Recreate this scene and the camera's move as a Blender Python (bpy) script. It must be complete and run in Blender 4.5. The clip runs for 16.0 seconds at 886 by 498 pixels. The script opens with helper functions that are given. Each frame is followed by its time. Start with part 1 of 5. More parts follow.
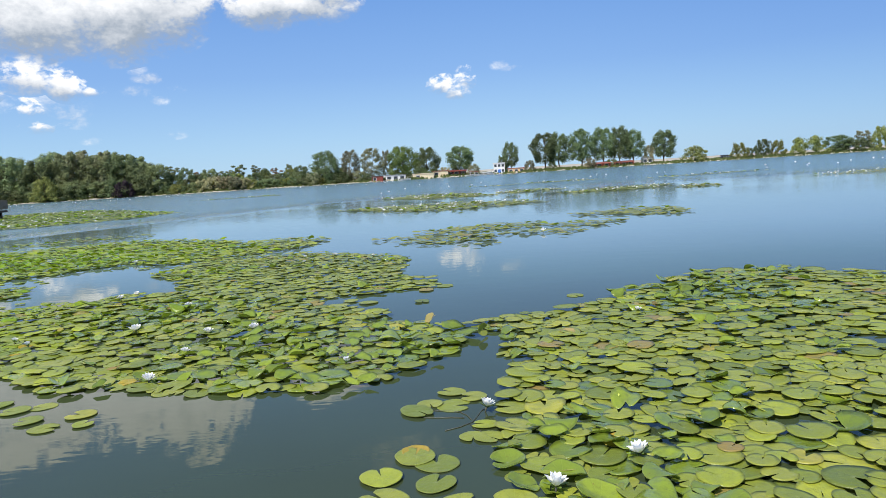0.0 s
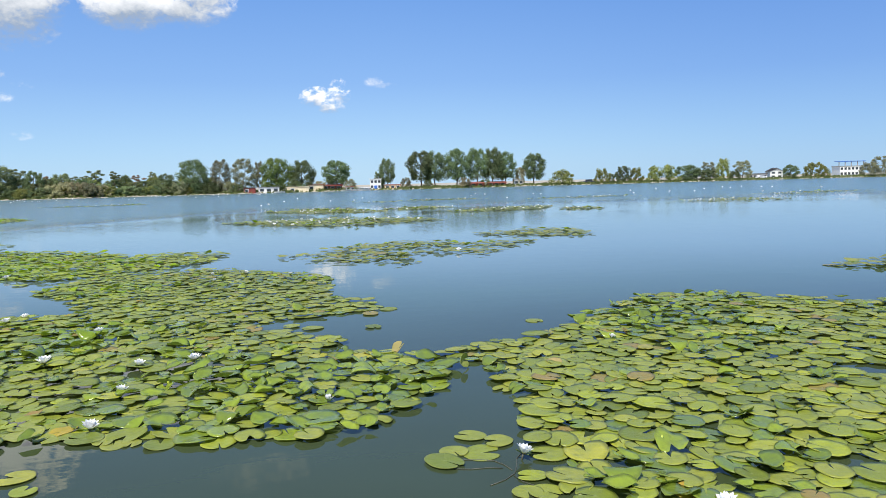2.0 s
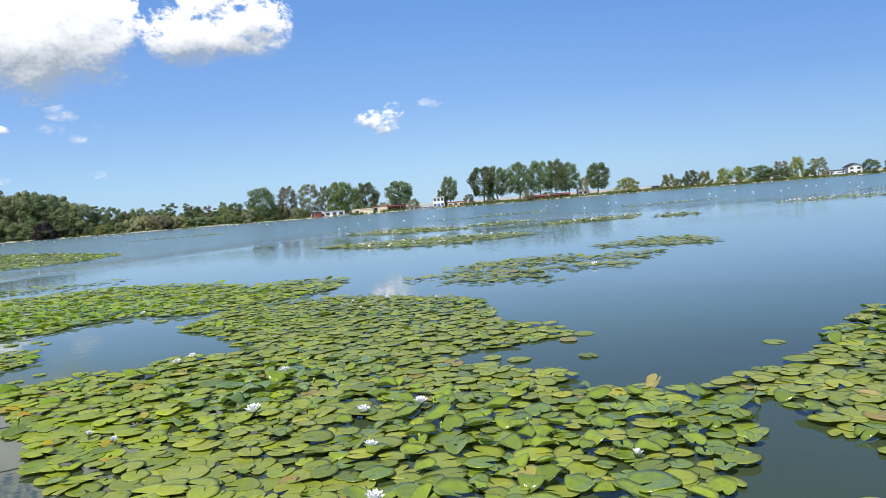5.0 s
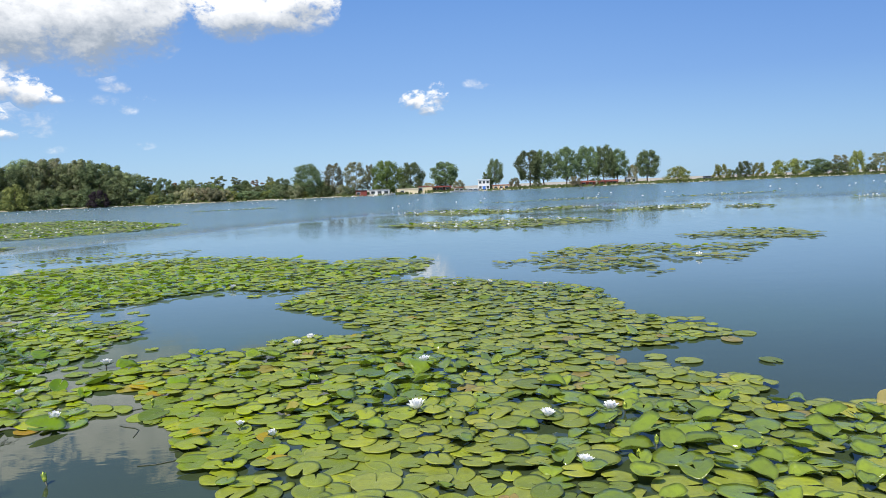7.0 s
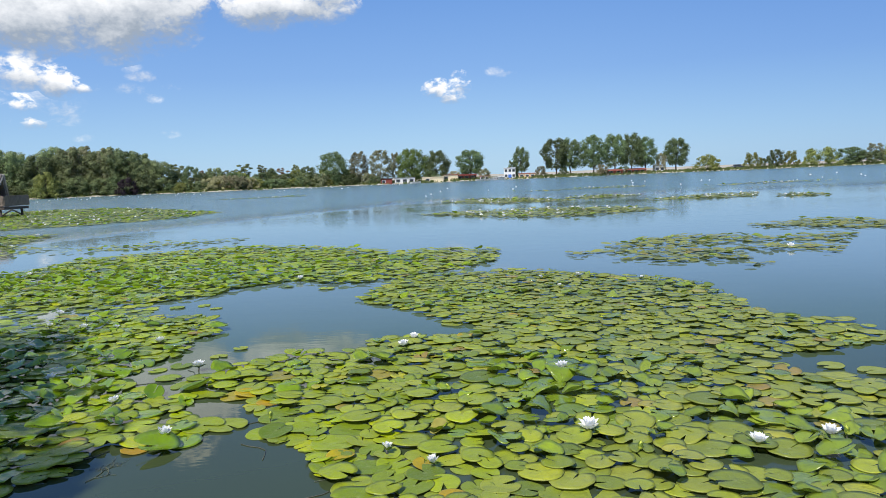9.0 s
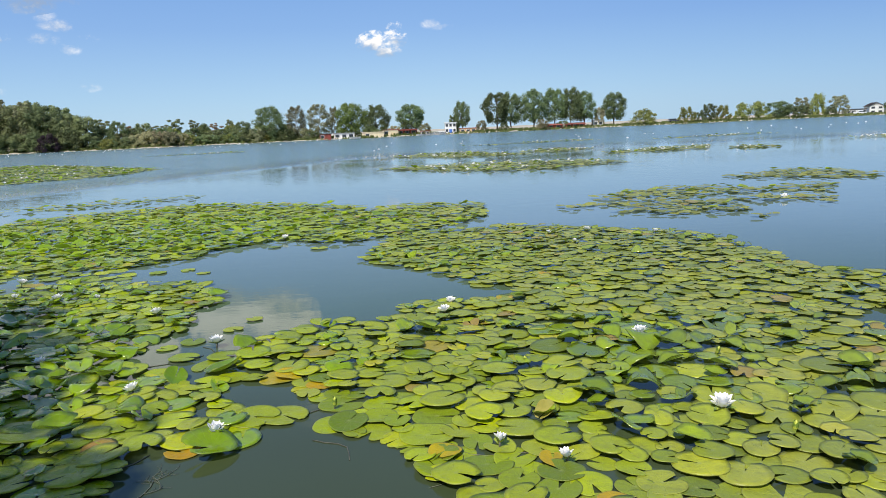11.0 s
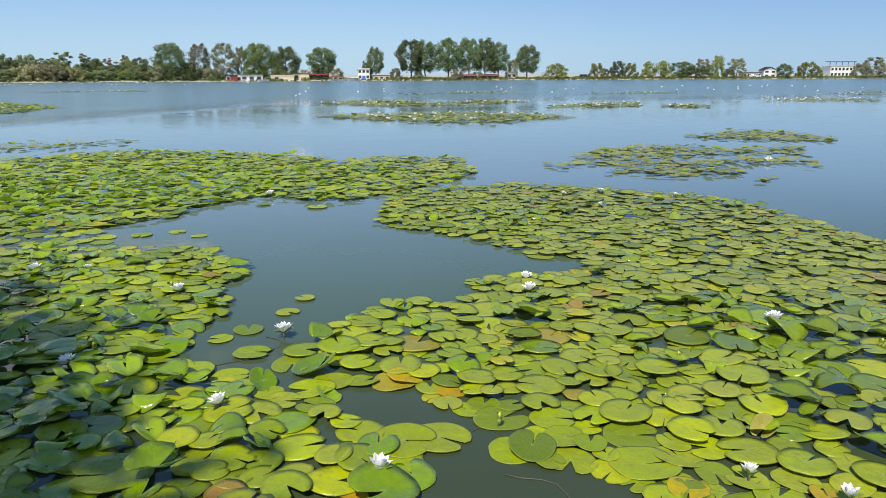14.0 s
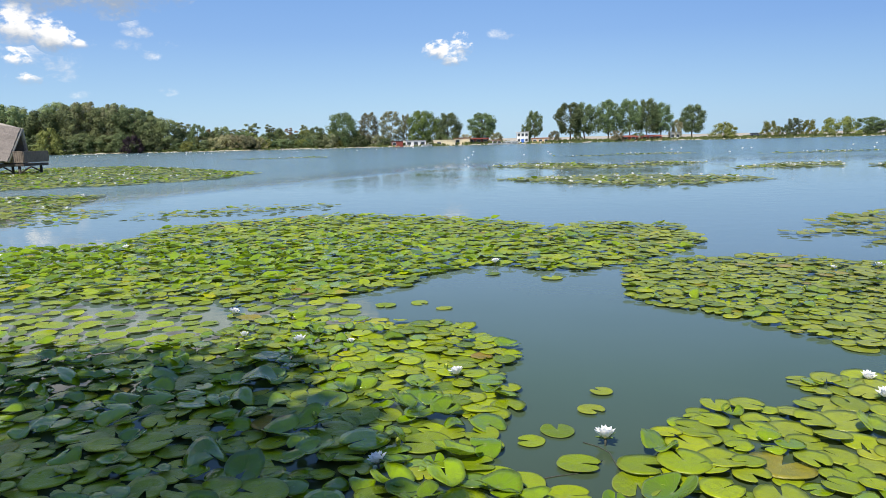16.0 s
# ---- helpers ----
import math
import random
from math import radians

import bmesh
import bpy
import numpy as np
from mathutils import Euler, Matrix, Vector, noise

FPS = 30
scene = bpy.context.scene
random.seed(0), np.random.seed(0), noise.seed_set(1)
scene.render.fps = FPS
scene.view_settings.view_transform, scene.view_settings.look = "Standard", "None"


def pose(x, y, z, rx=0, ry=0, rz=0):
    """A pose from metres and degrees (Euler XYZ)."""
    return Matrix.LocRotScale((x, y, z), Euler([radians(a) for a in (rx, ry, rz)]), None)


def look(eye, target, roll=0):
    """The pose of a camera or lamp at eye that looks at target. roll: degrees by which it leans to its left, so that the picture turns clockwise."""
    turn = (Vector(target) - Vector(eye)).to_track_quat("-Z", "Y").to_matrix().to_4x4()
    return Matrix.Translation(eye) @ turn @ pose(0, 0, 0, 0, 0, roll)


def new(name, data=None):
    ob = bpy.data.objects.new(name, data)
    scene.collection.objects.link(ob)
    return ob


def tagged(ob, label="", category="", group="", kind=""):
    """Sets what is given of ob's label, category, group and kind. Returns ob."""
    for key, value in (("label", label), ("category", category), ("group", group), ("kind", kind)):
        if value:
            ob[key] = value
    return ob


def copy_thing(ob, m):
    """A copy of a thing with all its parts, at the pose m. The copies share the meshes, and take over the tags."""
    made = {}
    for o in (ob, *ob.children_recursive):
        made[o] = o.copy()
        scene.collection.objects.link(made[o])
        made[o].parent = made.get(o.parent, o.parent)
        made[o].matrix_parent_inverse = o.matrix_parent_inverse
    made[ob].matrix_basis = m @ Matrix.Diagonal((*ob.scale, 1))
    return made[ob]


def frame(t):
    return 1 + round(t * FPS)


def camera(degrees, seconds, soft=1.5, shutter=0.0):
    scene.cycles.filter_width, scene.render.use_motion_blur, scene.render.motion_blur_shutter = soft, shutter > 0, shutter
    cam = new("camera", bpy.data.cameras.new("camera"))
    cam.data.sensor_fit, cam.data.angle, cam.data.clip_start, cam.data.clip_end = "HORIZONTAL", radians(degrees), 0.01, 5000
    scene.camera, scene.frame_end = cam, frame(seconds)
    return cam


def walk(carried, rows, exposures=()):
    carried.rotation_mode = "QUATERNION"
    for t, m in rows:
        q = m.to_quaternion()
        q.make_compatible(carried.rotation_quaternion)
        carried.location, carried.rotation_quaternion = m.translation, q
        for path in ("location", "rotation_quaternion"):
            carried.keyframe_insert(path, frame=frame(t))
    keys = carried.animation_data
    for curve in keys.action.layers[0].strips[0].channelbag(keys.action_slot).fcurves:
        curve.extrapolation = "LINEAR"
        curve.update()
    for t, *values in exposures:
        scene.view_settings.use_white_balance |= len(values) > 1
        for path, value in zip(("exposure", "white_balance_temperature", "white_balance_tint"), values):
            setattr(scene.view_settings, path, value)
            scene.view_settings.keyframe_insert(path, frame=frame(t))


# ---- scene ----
cam = camera(64.9, 16.0, soft=0.5)
PATH = [
    (0, (2.696, -3.577, 1.897), (2.663, -1.59, 1.677), -3.5),
    (0.5, (2.335, -3.407, 1.927), (2.452, -1.422, 1.718), -5.9),
    (1, (2.114, -3.25, 1.936), (2.275, -1.265, 1.743), -3.4),
    (1.5, (1.826, -3.036, 1.955), (2.139, -1.069, 1.778), -2.4),
    (2, (1.553, -2.847, 1.956), (1.888, -0.885, 1.766), -1.4),
    (2.5, (1.263, -2.657, 1.977), (1.624, -0.706, 1.723), -2.8),
    (3, (1.019, -2.445, 1.962), (1.315, -0.475, 1.777), -2.7),
    (3.5, (0.757, -2.214, 1.984), (0.912, -0.225, 1.838), -3.6),
    (3.7, (0.637, -2.114, 1.983), (0.787, -0.125, 1.84), -3.1),
    (5.8, (-0.71, -1.15, 1.995), (-0.533, 0.838, 1.862), -5.1),
    (6, (-0.852, -1.062, 2.015), (-0.699, 0.924, 1.84), -2.7),
    (6.5, (-1.139, -0.803, 1.959), (-1.051, 1.189, 1.803), -2.8),
    (7, (-1.453, -0.552, 1.991), (-1.399, 1.439, 1.812), -2.4),
    (7.5, (-1.778, -0.321, 2.01), (-1.669, 1.67, 1.864), -4.3),
    (8, (-2.054, -0.105, 1.988), (-2.021, 1.887, 1.81), -3.0),
    (8.5, (-2.329, 0.209, 1.969), (-2.31, 2.2, 1.785), -3.5),
    (9, (-2.592, 0.419, 1.971), (-2.601, 2.408, 1.762), -2.3),
    (9.2, (-2.7, 0.531, 1.987), (-2.639, 2.518, 1.77), -3.0),
    (11.3, (-3.795, 1.449, 1.894), (-3.608, 3.398, 1.484), -1.6),
    (11.5, (-3.864, 1.513, 1.9), (-3.626, 3.439, 1.415), 0.1),
    (12, (-4.075, 1.75, 1.846), (-3.807, 3.661, 1.324), 1.0),
    (12.5, (-4.363, 1.957, 1.904), (-4.075, 3.867, 1.385), 1.1),
    (13, (-4.688, 2.126, 1.926), (-4.245, 4.003, 1.398), -1.2),
    (13.5, (-4.934, 2.314, 1.911), (-4.494, 4.2, 1.411), 1.1),
    (14, (-5.169, 2.586, 1.934), (-4.752, 4.481, 1.447), -0.1),
    (14.5, (-5.439, 2.77, 1.924), (-5.071, 4.692, 1.511), 1.5),
    (15, (-5.75, 3.001, 1.956), (-5.479, 4.937, 1.535), 0.3),
    (15.5, (-6.004, 3.235, 1.928), (-5.887, 5.205, 1.607), -0.6),
    (16, (-6.273, 3.478, 1.953), (-6.28, 5.454, 1.642), -1.3),
]
walk(cam, [(t, look(eye, target, roll)) for t, eye, target, roll in PATH],
     [(0, 0.06, 6400, 10), (3.0, 0.17, 6380, 10), (6.0, 0.04, 6350, 10), (9.0, 0.0, 6350, 10), (11.5, 0.06, 6720, 10), (13.5, 0.06, 6760, 10), (16, 0.10, 6650, 10)])

# ---- sky, sun ----
SUN_DIR = Vector((-0.42, -0.72, 1.10)).normalized()      # towards the sun


def link_nodes(nt):
    """Returns add(type, out=..., settings, inputs): makes a node and wires or sets its inputs."""
    def add(kind, ins=None, **settings):
        n = nt.nodes.new(kind)
        for k, v in settings.items():
            setattr(n, k, v)
        for k, v in (ins or {}).items():
            sock = n.inputs[k]
            if isinstance(v, bpy.types.NodeSocket):
                nt.links.new(v, sock)
            else:
                sock.default_value = v
        return n
    return add


def math_node(add, op, a, b=0.0, c=0.0, clamp=False):
    return add("ShaderNodeMath", {0: a, 1: b, 2: c}, operation=op, use_clamp=clamp).outputs[0]


def mix_col(add, f, a, b, mode="MIX"):
    return add("ShaderNodeMix", {0: f, 6: a, 7: b}, data_type="RGBA", blend_type=mode).outputs[2]


def step_node(add, v, lo, hi, to_lo=0.0, to_hi=1.0):
    return add("ShaderNodeMapRange", {0: v, 1: lo, 2: hi, 3: to_lo, 4: to_hi}, interpolation_type="SMOOTHSTEP").outputs[0]


def ramp(add, f, stops):
    n = add("ShaderNodeValToRGB", {0: f})
    el = n.color_ramp.elements
    while len(el) < len(stops):
        el.new(0.5)
    for e, (p, c) in zip(el, stops):
        e.position, e.color = p, (*c, 1)
    return n.outputs[0]


def make_world():
    w = bpy.data.worlds.new("sky")
    scene.world = w
    w.use_nodes = True
    nt = w.node_tree
    nt.nodes.clear()
    add = link_nodes(nt)
    sky = add("ShaderNodeTexSky", sky_type="NISHITA", sun_disc=False, sun_elevation=math.asin(SUN_DIR.z),
              sun_rotation=math.atan2(SUN_DIR.x, SUN_DIR.y), altitude=0, air_density=1.0, dust_density=0.6, ozone_density=2.2)
    sky_col = add("ShaderNodeHueSaturation", {"Saturation": 1.12, "Value": SKY_STRENGTH, "Color": sky.outputs[0]}).outputs[0]
    d = add("ShaderNodeTexCoord").outputs["Generated"]
    clear = ramp(add, add("ShaderNodeSeparateXYZ", {0: d}).outputs[2], [(0.0, (0.46, 0.71, 0.93)), (0.05, (0.38, 0.63, 0.92)), (0.14, (0.25, 0.46, 0.86)), (0.26, (0.165, 0.355, 0.79)), (1.0, (0.06, 0.17, 0.52))])
    sky_col = mix_col(add, 0.8, sky_col, clear)
    xyz = add("ShaderNodeSeparateXYZ", {0: d})
    az = math_node(add, "MULTIPLY", math_node(add, "ARCTAN2", xyz.outputs[0], xyz.outputs[1]), 57.2958)
    el = math_node(add, "MULTIPLY", math_node(add, "ARCSINE", xyz.outputs[2]), 57.2958)
    uv = add("ShaderNodeCombineXYZ", {0: az, 1: el}).outputs[0]
    # azimuth, elevation, half width, half height (degrees), weight
    clouds = [(-36, 13.2, 8.5, 6.8, .9), (-29.5, 12.9, 6.6, 6.2, .9), (-25, 13.3, 6.0, 6.2, .95), (-21.4, 14.4, 4.8, 6.9, .9),
              (-13.4, 13.6, 4.1, 3.3, .75), (-10.2, 13.9, 4.6, 3.0, .75), (-8.2, 14.9, 2.8, 2.4, .6), (-11.0, 16.2, 3.6, 2.0, .6),
              (-30.7, 8.2, 2.3, 1.8, .55), (-28.1, 7.7, 1.6, 1.8, .55), (-26.7, 7.25, 1.4, .6, .35), (-34.5, 7.4, 2.8, 1.9, .5),
              (-30.1, 4.8, 1.5, .8, .35), (-30.8, 5.9, 1.3, 1.1, .3), (.0, 6.8, 1.7, 1.1, .42), (1.6, 7.2, 1.1, 1.35, .42), (1.0, 6.2, 1.4, .8, .34)]
    wisps = [(4.5, 8.1, 1.1, .6, .36), (5.5, 7.8, 1.3, .4, .36), (-22.4, 8.1, 1.7, .6, .5), (-23.5, 7.2, 1.4, .65, .36), (-22.0, 6.6, .9, .7, .42), (-20.7, 7.4, .9, .5, .28),
             (-23.3, 8.7, .9, .6, .3), (-21.1, 3.9, 1.0, .45, .34), (-26.8, 3.7, 1.1, .45, .3), (-28.0, 5.3, 1.6, 1.4, .42), (-32.4, 6.4, 1.7, 1.0, .42), (-29.2, 6.4, 3.0, 1.5, .25), (-5.5, 22.0, 5.0, 1.8, .4)]

    def blob(a, e, ra, re, wt):
        """Weight inside one rounded heap with a flattened base, and the height in it."""
        p = add("ShaderNodeVectorMath", {0: uv, 1: (a, e, 0)}, operation="SUBTRACT").outputs[0]
        p = add("ShaderNodeVectorMath", {0: p, 1: (1 / ra, 1 / re, 0)}, operation="MULTIPLY").outputs[0]
        c = add("ShaderNodeSeparateXYZ", {0: p})
        v = math_node(add, "MULTIPLY_ADD", math_node(add, "MINIMUM", c.outputs[1], 0.0), 0.35, c.outputs[1])
        q = math_node(add, "MULTIPLY_ADD", v, v, math_node(add, "MULTIPLY", c.outputs[0], c.outputs[0]))
        return math_node(add, "MULTIPLY_ADD", q, -wt, wt), c.outputs[1]

    best, lean_sum, lean_wt, thin = 0.0, 0.0, 0.001, 0.0
    for c in clouds:
        m, dv = blob(*c)
        best = math_node(add, "MAXIMUM", m, best)
        pos_m = math_node(add, "MAXIMUM", m, 0.0)
        lean_sum = math_node(add, "MULTIPLY_ADD", dv, pos_m, lean_sum)
        lean_wt = math_node(add, "ADD", pos_m, lean_wt)
    for c in wisps:
        thin = math_node(add, "MAXIMUM", blob(*c)[0], thin)
    # loose clouds over the rest of the sky
    away = step_node(add, math_node(add, "MAXIMUM", math_node(add, "ABSOLUTE", az), math_node(add, "MULTIPLY", el, 1.05)), 42.0, 60.0)
    broad = add("ShaderNodeTexNoise", {"Vector": d, "Scale": 2.6, "Detail": 3.0}).outputs[0]
    best = math_node(add, "MAXIMUM", best, math_node(add, "MULTIPLY", away, step_node(add, broad, 0.54, 0.72)))

    def fbm(shift, scale, rough):
        v = add("ShaderNodeVectorMath", {0: uv, 1: shift}, operation="ADD").outputs[0]
        v = add("ShaderNodeVectorMath", {0: v, 1: (1.0, 1.35, 1.0)}, operation="MULTIPLY").outputs[0]
        return add("ShaderNodeTexNoise", {"Vector": v, "Scale": scale, "Detail": 5.0, "Roughness": rough, "Distortion": 0.35}).outputs[0]

    def low(shift):
        return math_node(add, "SUBTRACT", fbm(shift, 0.36, 0.45), 0.5)

    fine = math_node(add, "MULTIPLY", math_node(add, "SUBTRACT", fbm((0, 0, 0), 1.0, 0.62), 0.5), 1.35)
    puffs = math_node(add, "MULTIPLY", math_node(add, "SUBTRACT", fbm((3.1, 1.7, 0), 2.4, 0.5), 0.5), 0.75)
    height = math_node(add, "DIVIDE", lean_sum, lean_wt)
    under = step_node(add, height, 0.22, -0.48)
    n_lo = low((0, 0, 0))
    crisp = math_node(add, "MULTIPLY_ADD", under, -0.9, 1.45)
    n = math_node(add, "MULTIPLY_ADD", fine, crisp, math_node(add, "MULTIPLY_ADD", puffs, 0.6, math_node(add, "MULTIPLY", n_lo, math_node(add, "MULTIPLY_ADD", under, -0.8, 1.7))))
    dens = math_node(add, "ADD", n, best)
    dens = math_node(add, "MULTIPLY", dens, step_node(add, best, 0.0, 0.10))
    alpha = step_node(add, dens, 0.02, math_node(add, "MULTIPLY_ADD", under, 0.40, 0.46))
    veil = math_node(add, "MULTIPLY", step_node(add, math_node(add, "MULTIPLY_ADD", n, 0.9, thin), 0.02, 1.0), step_node(add, thin, 0.0, 0.3))
    alpha = math_node(add, "MAXIMUM", alpha, math_node(add, "MULTIPLY", veil, 0.75))
    lit = math_node(add, "MULTIPLY_ADD", math_node(add, "SUBTRACT", n_lo, low((-0.5, 1.1, 0))), 0.9, math_node(add, "MULTIPLY_ADD", puffs, 0.45, math_node(add, "MULTIPLY", fine, 0.45)))
    shade = math_node(add, "SUBTRACT", math_node(add, "ADD", lit, 0.92), math_node(add, "MULTIPLY", under, 0.95), clamp=True)
    white = mix_col(add, shade, (0.36, 0.42, 0.50, 1), (1.12, 1.12, 1.12, 1))
    col = mix_col(add, alpha, sky_col, white)
    col = mix_col(add, step_node(add, az, 0.0, 45.0, 0.0, 0.8), col, (0.74, 0.80, 0.90, 1), "MULTIPLY")
    bg = add("ShaderNodeBackground", {0: col, 1: 1.0})
    nt.links.new(bg.outputs[0], add("ShaderNodeOutputWorld").inputs[0])


SKY_STRENGTH = 0.10
make_world()
sun = new("sun", bpy.data.lights.new("sun", "SUN"))
sun.data.energy, sun.data.angle, sun.data.color = 5.0, radians(0.53), (1.0, 0.955, 0.88)
sun.matrix_world = look(SUN_DIR * 80, (0, 0, 0))


# ---- materials ----
def material(name):
    m = bpy.data.materials.new(name)
    m.use_nodes = True
    m.node_tree.nodes.clear()
    return m, link_nodes(m.node_tree)


def finish(m, add, shader, disp=None):
    out = add("ShaderNodeOutputMaterial")
    m.node_tree.links.new(shader, out.inputs[0])
    return m


def noise_tex(add, scale, detail=4.0, vec=None, rough=0.55):
    ins = {"Scale": scale, "Detail": detail, "Roughness": rough}
    if vec is not None:
        ins["Vector"] = vec
    return add("ShaderNodeTexNoise", ins).outputs[0]


def leaf_material(name, per_object, stops, sheen=0.38, through_col=(0.30, 0.42, 0.03, 1), through_f=0.12, yellow_share=1.0):
    """A floating leaf: waxy green with radial veins, blotches and browned specks."""
    m, add = material(name)
    rnd = add("ShaderNodeObjectInfo").outputs["Random"] if per_object else add("ShaderNodeNewGeometry").outputs["Random Per Island"]
    pos = add("ShaderNodeNewGeometry").outputs["Position"]
    uvs = add("ShaderNodeSeparateXYZ", {0: add("ShaderNodeUVMap", uv_map="leaf").outputs[0]})
    base = ramp(add, rnd, stops)
    # leaf colour by place: more yellow-green to the west, more olive to the east
    west = step_node(add, math_node(add, "MULTIPLY_ADD", noise_tex(add, 0.3, 3.0, pos), 7.0, add("ShaderNodeSeparateXYZ", {0: pos}).outputs[0]), 3.5, -3.0)
    drift = step_node(add, noise_tex(add, 0.45, 3.0, pos), 0.42, 0.60)
    base = mix_col(add, math_node(add, "MULTIPLY", math_node(add, "MULTIPLY_ADD", west, 0.7 * yellow_share, 0.3 * yellow_share), math_node(add, "MULTIPLY", drift, math_node(add, "MULTIPLY", math_node(add, "FRACT", math_node(add, "MULTIPLY", rnd, 13.7)), 0.60))), base, (0.33, 0.44, 0.02, 1))
    base = mix_col(add, math_node(add, "MULTIPLY_ADD", west, -0.22, 0.34), base, (0.30, 0.30, 0.075, 1))
    base = add("ShaderNodeHueSaturation", {"Saturation": math_node(add, "MULTIPLY_ADD", west, 0.14, 1.0), "Color": base}).outputs[0]
    base = mix_col(add, west, base, (0.92, 1.0, 0.95, 1), "MULTIPLY")
    patch = step_node(add, noise_tex(add, 6.0, 4.0, pos), 0.40, 0.66)
    base = mix_col(add, math_node(add, "MULTIPLY", patch, 0.28), base, (0.15, 0.20, 0.035, 1))
    blotch = step_node(add, noise_tex(add, 22.0, 5.0, pos), 0.45, 0.75)
    base = mix_col(add, math_node(add, "MULTIPLY", blotch, 0.35), base, (0.13, 0.15, 0.035, 1))
    vein = math_node(add, "SINE", math_node(add, "MULTIPLY", uvs.outputs[0], 6.28318 * 15))
    vein = step_node(add, vein, 0.86, 1.0)
    base = mix_col(add, math_node(add, "MULTIPLY", vein, 0.10), base, (0.34, 0.42, 0.10, 1))
    margin = step_node(add, uvs.outputs[1], 0.93, 0.99)
    base = mix_col(add, math_node(add, "MULTIPLY", margin, 0.30), base, (0.33, 0.34, 0.12, 1))
    heart = step_node(add, uvs.outputs[1], 0.14, 0.03)
    base = mix_col(add, math_node(add, "MULTIPLY", heart, 0.4), base, (0.34, 0.38, 0.14, 1))
    speck = step_node(add, math_node(add, "MULTIPLY_ADD", uvs.outputs[1], 0.10, noise_tex(add, 55.0, 2.0, pos)), 0.76, 0.82)
    base = mix_col(add, math_node(add, "MULTIPLY", speck, 0.7), base, (0.20, 0.12, 0.03, 1))
    bump_h = math_node(add, "MULTIPLY_ADD", noise_tex(add, 9.0, 2.0, pos), 2.2, math_node(add, "MULTIPLY_ADD", vein, -0.2, noise_tex(add, 30.0, 3.0, pos)))
    bump = add("ShaderNodeBump", {"Strength": 0.45, "Distance": 0.012, "Height": bump_h}).outputs[0]
    rough = math_node(add, "MULTIPLY_ADD", noise_tex(add, 9.0, 3.0, pos), 0.4, sheen - 0.2)
    p = add("ShaderNodeBsdfPrincipled", {"Base Color": base, "Roughness": rough, "IOR": 1.45, "Specular IOR Level": 0.4, "Coat Weight": 0.6 if sheen < 0.2 else 0.0, "Coat Roughness": 0.12, "Normal": bump}).outputs[0]
    tr = add("ShaderNodeBsdfTranslucent", {0: mix_col(add, 0.6, base, through_col)}).outputs[0]
    return finish(m, add, add("ShaderNodeMixShader", {0: through_f, 1: p, 2: tr}).outputs[0])


GREENS = [(0.0, (0.075, 0.13, 0.008)), (0.10, (0.17, 0.23, 0.015)), (0.33, (0.275, 0.32, 0.024)), (0.58, (0.355, 0.37, 0.05)),
          (0.76, (0.295, 0.36, 0.024)), (0.88, (0.44, 0.50, 0.02)), (0.96, (0.50, 0.46, 0.05)), (0.99, (0.34, 0.18, 0.06))]
FRESH = [(0.0, (0.12, 0.22, 0.010)), (0.5, (0.24, 0.38, 0.012)), (1.0, (0.36, 0.49, 0.020))]
YELLOWS = [(0.0, (0.50, 0.33, 0.02)), (0.5, (0.60, 0.36, 0.02)), (1.0, (0.42, 0.20, 0.035))]
BROWNS = [(0.0, (0.30, 0.15, 0.07)), (1.0, (0.42, 0.27, 0.14))]
MAT_PAD = leaf_material("lily_pad", True, GREENS)
MAT_PADS = leaf_material("lily_pad_bed", False, GREENS)
MAT_PADS_DEEP = leaf_material("deep_green_pad_bed", False, GREENS, 0.33, yellow_share=0.15)
OLIVES = [(0.0, (0.09, 0.11, 0.015)), (0.3, (0.19, 0.21, 0.03)), (0.7, (0.28, 0.28, 0.05)), (0.92, (0.33, 0.36, 0.04)), (0.98, (0.30, 0.20, 0.07))]
MAT_PADS_FAR = leaf_material("olive_pad_bed", False, OLIVES, 0.42, yellow_share=0.1)
MAT_FRESH = leaf_material("raised_leaf", True, FRESH, 0.16, through_f=0.25)
MAT_FRESHES = leaf_material("raised_leaf_bed", False, FRESH, 0.16, through_f=0.25)
MAT_YELLOW = leaf_material("yellowed_leaf", True, YELLOWS, 0.5, (0.7, 0.4, 0.03, 1))
MAT_BROWN = leaf_material("withered_leaf", True, BROWNS, 0.6, (0.4, 0.2, 0.05, 1))


def plain(name, col, rough=0.7, var=0.3, scale=6.0, bump=0.15, metal=0.0, spread=0.0):
    m, add = material(name)
    pos = add("ShaderNodeNewGeometry").outputs["Position"]
    f = math_node(add, "MULTIPLY_ADD", noise_tex(add, scale, 6.0, pos), 0.6, math_node(add, "MULTIPLY", noise_tex(add, scale * 0.12, 3.0, pos), 0.4))
    dark = tuple(c * (1 - var) for c in col)
    light = tuple(min(1, c * (1 + var)) for c in col)
    c = ramp(add, f, [(0.3, dark), (0.7, light)])
    if spread:
        r = add("ShaderNodeObjectInfo").outputs["Random"]
        c = add("ShaderNodeHueSaturation", {"Value": math_node(add, "MULTIPLY_ADD", r, spread, 1 - spread / 2), "Hue": math_node(add, "MULTIPLY_ADD", r, 0.04, 0.48), "Color": c}).outputs[0]
    b = add("ShaderNodeBump", {"Strength": bump, "Distance": 0.02, "Height": f}).outputs[0]
    return finish(m, add, add("ShaderNodeBsdfPrincipled", {"Base Color": c, "Roughness": rough, "Metallic": metal, "Normal": b}).outputs[0])


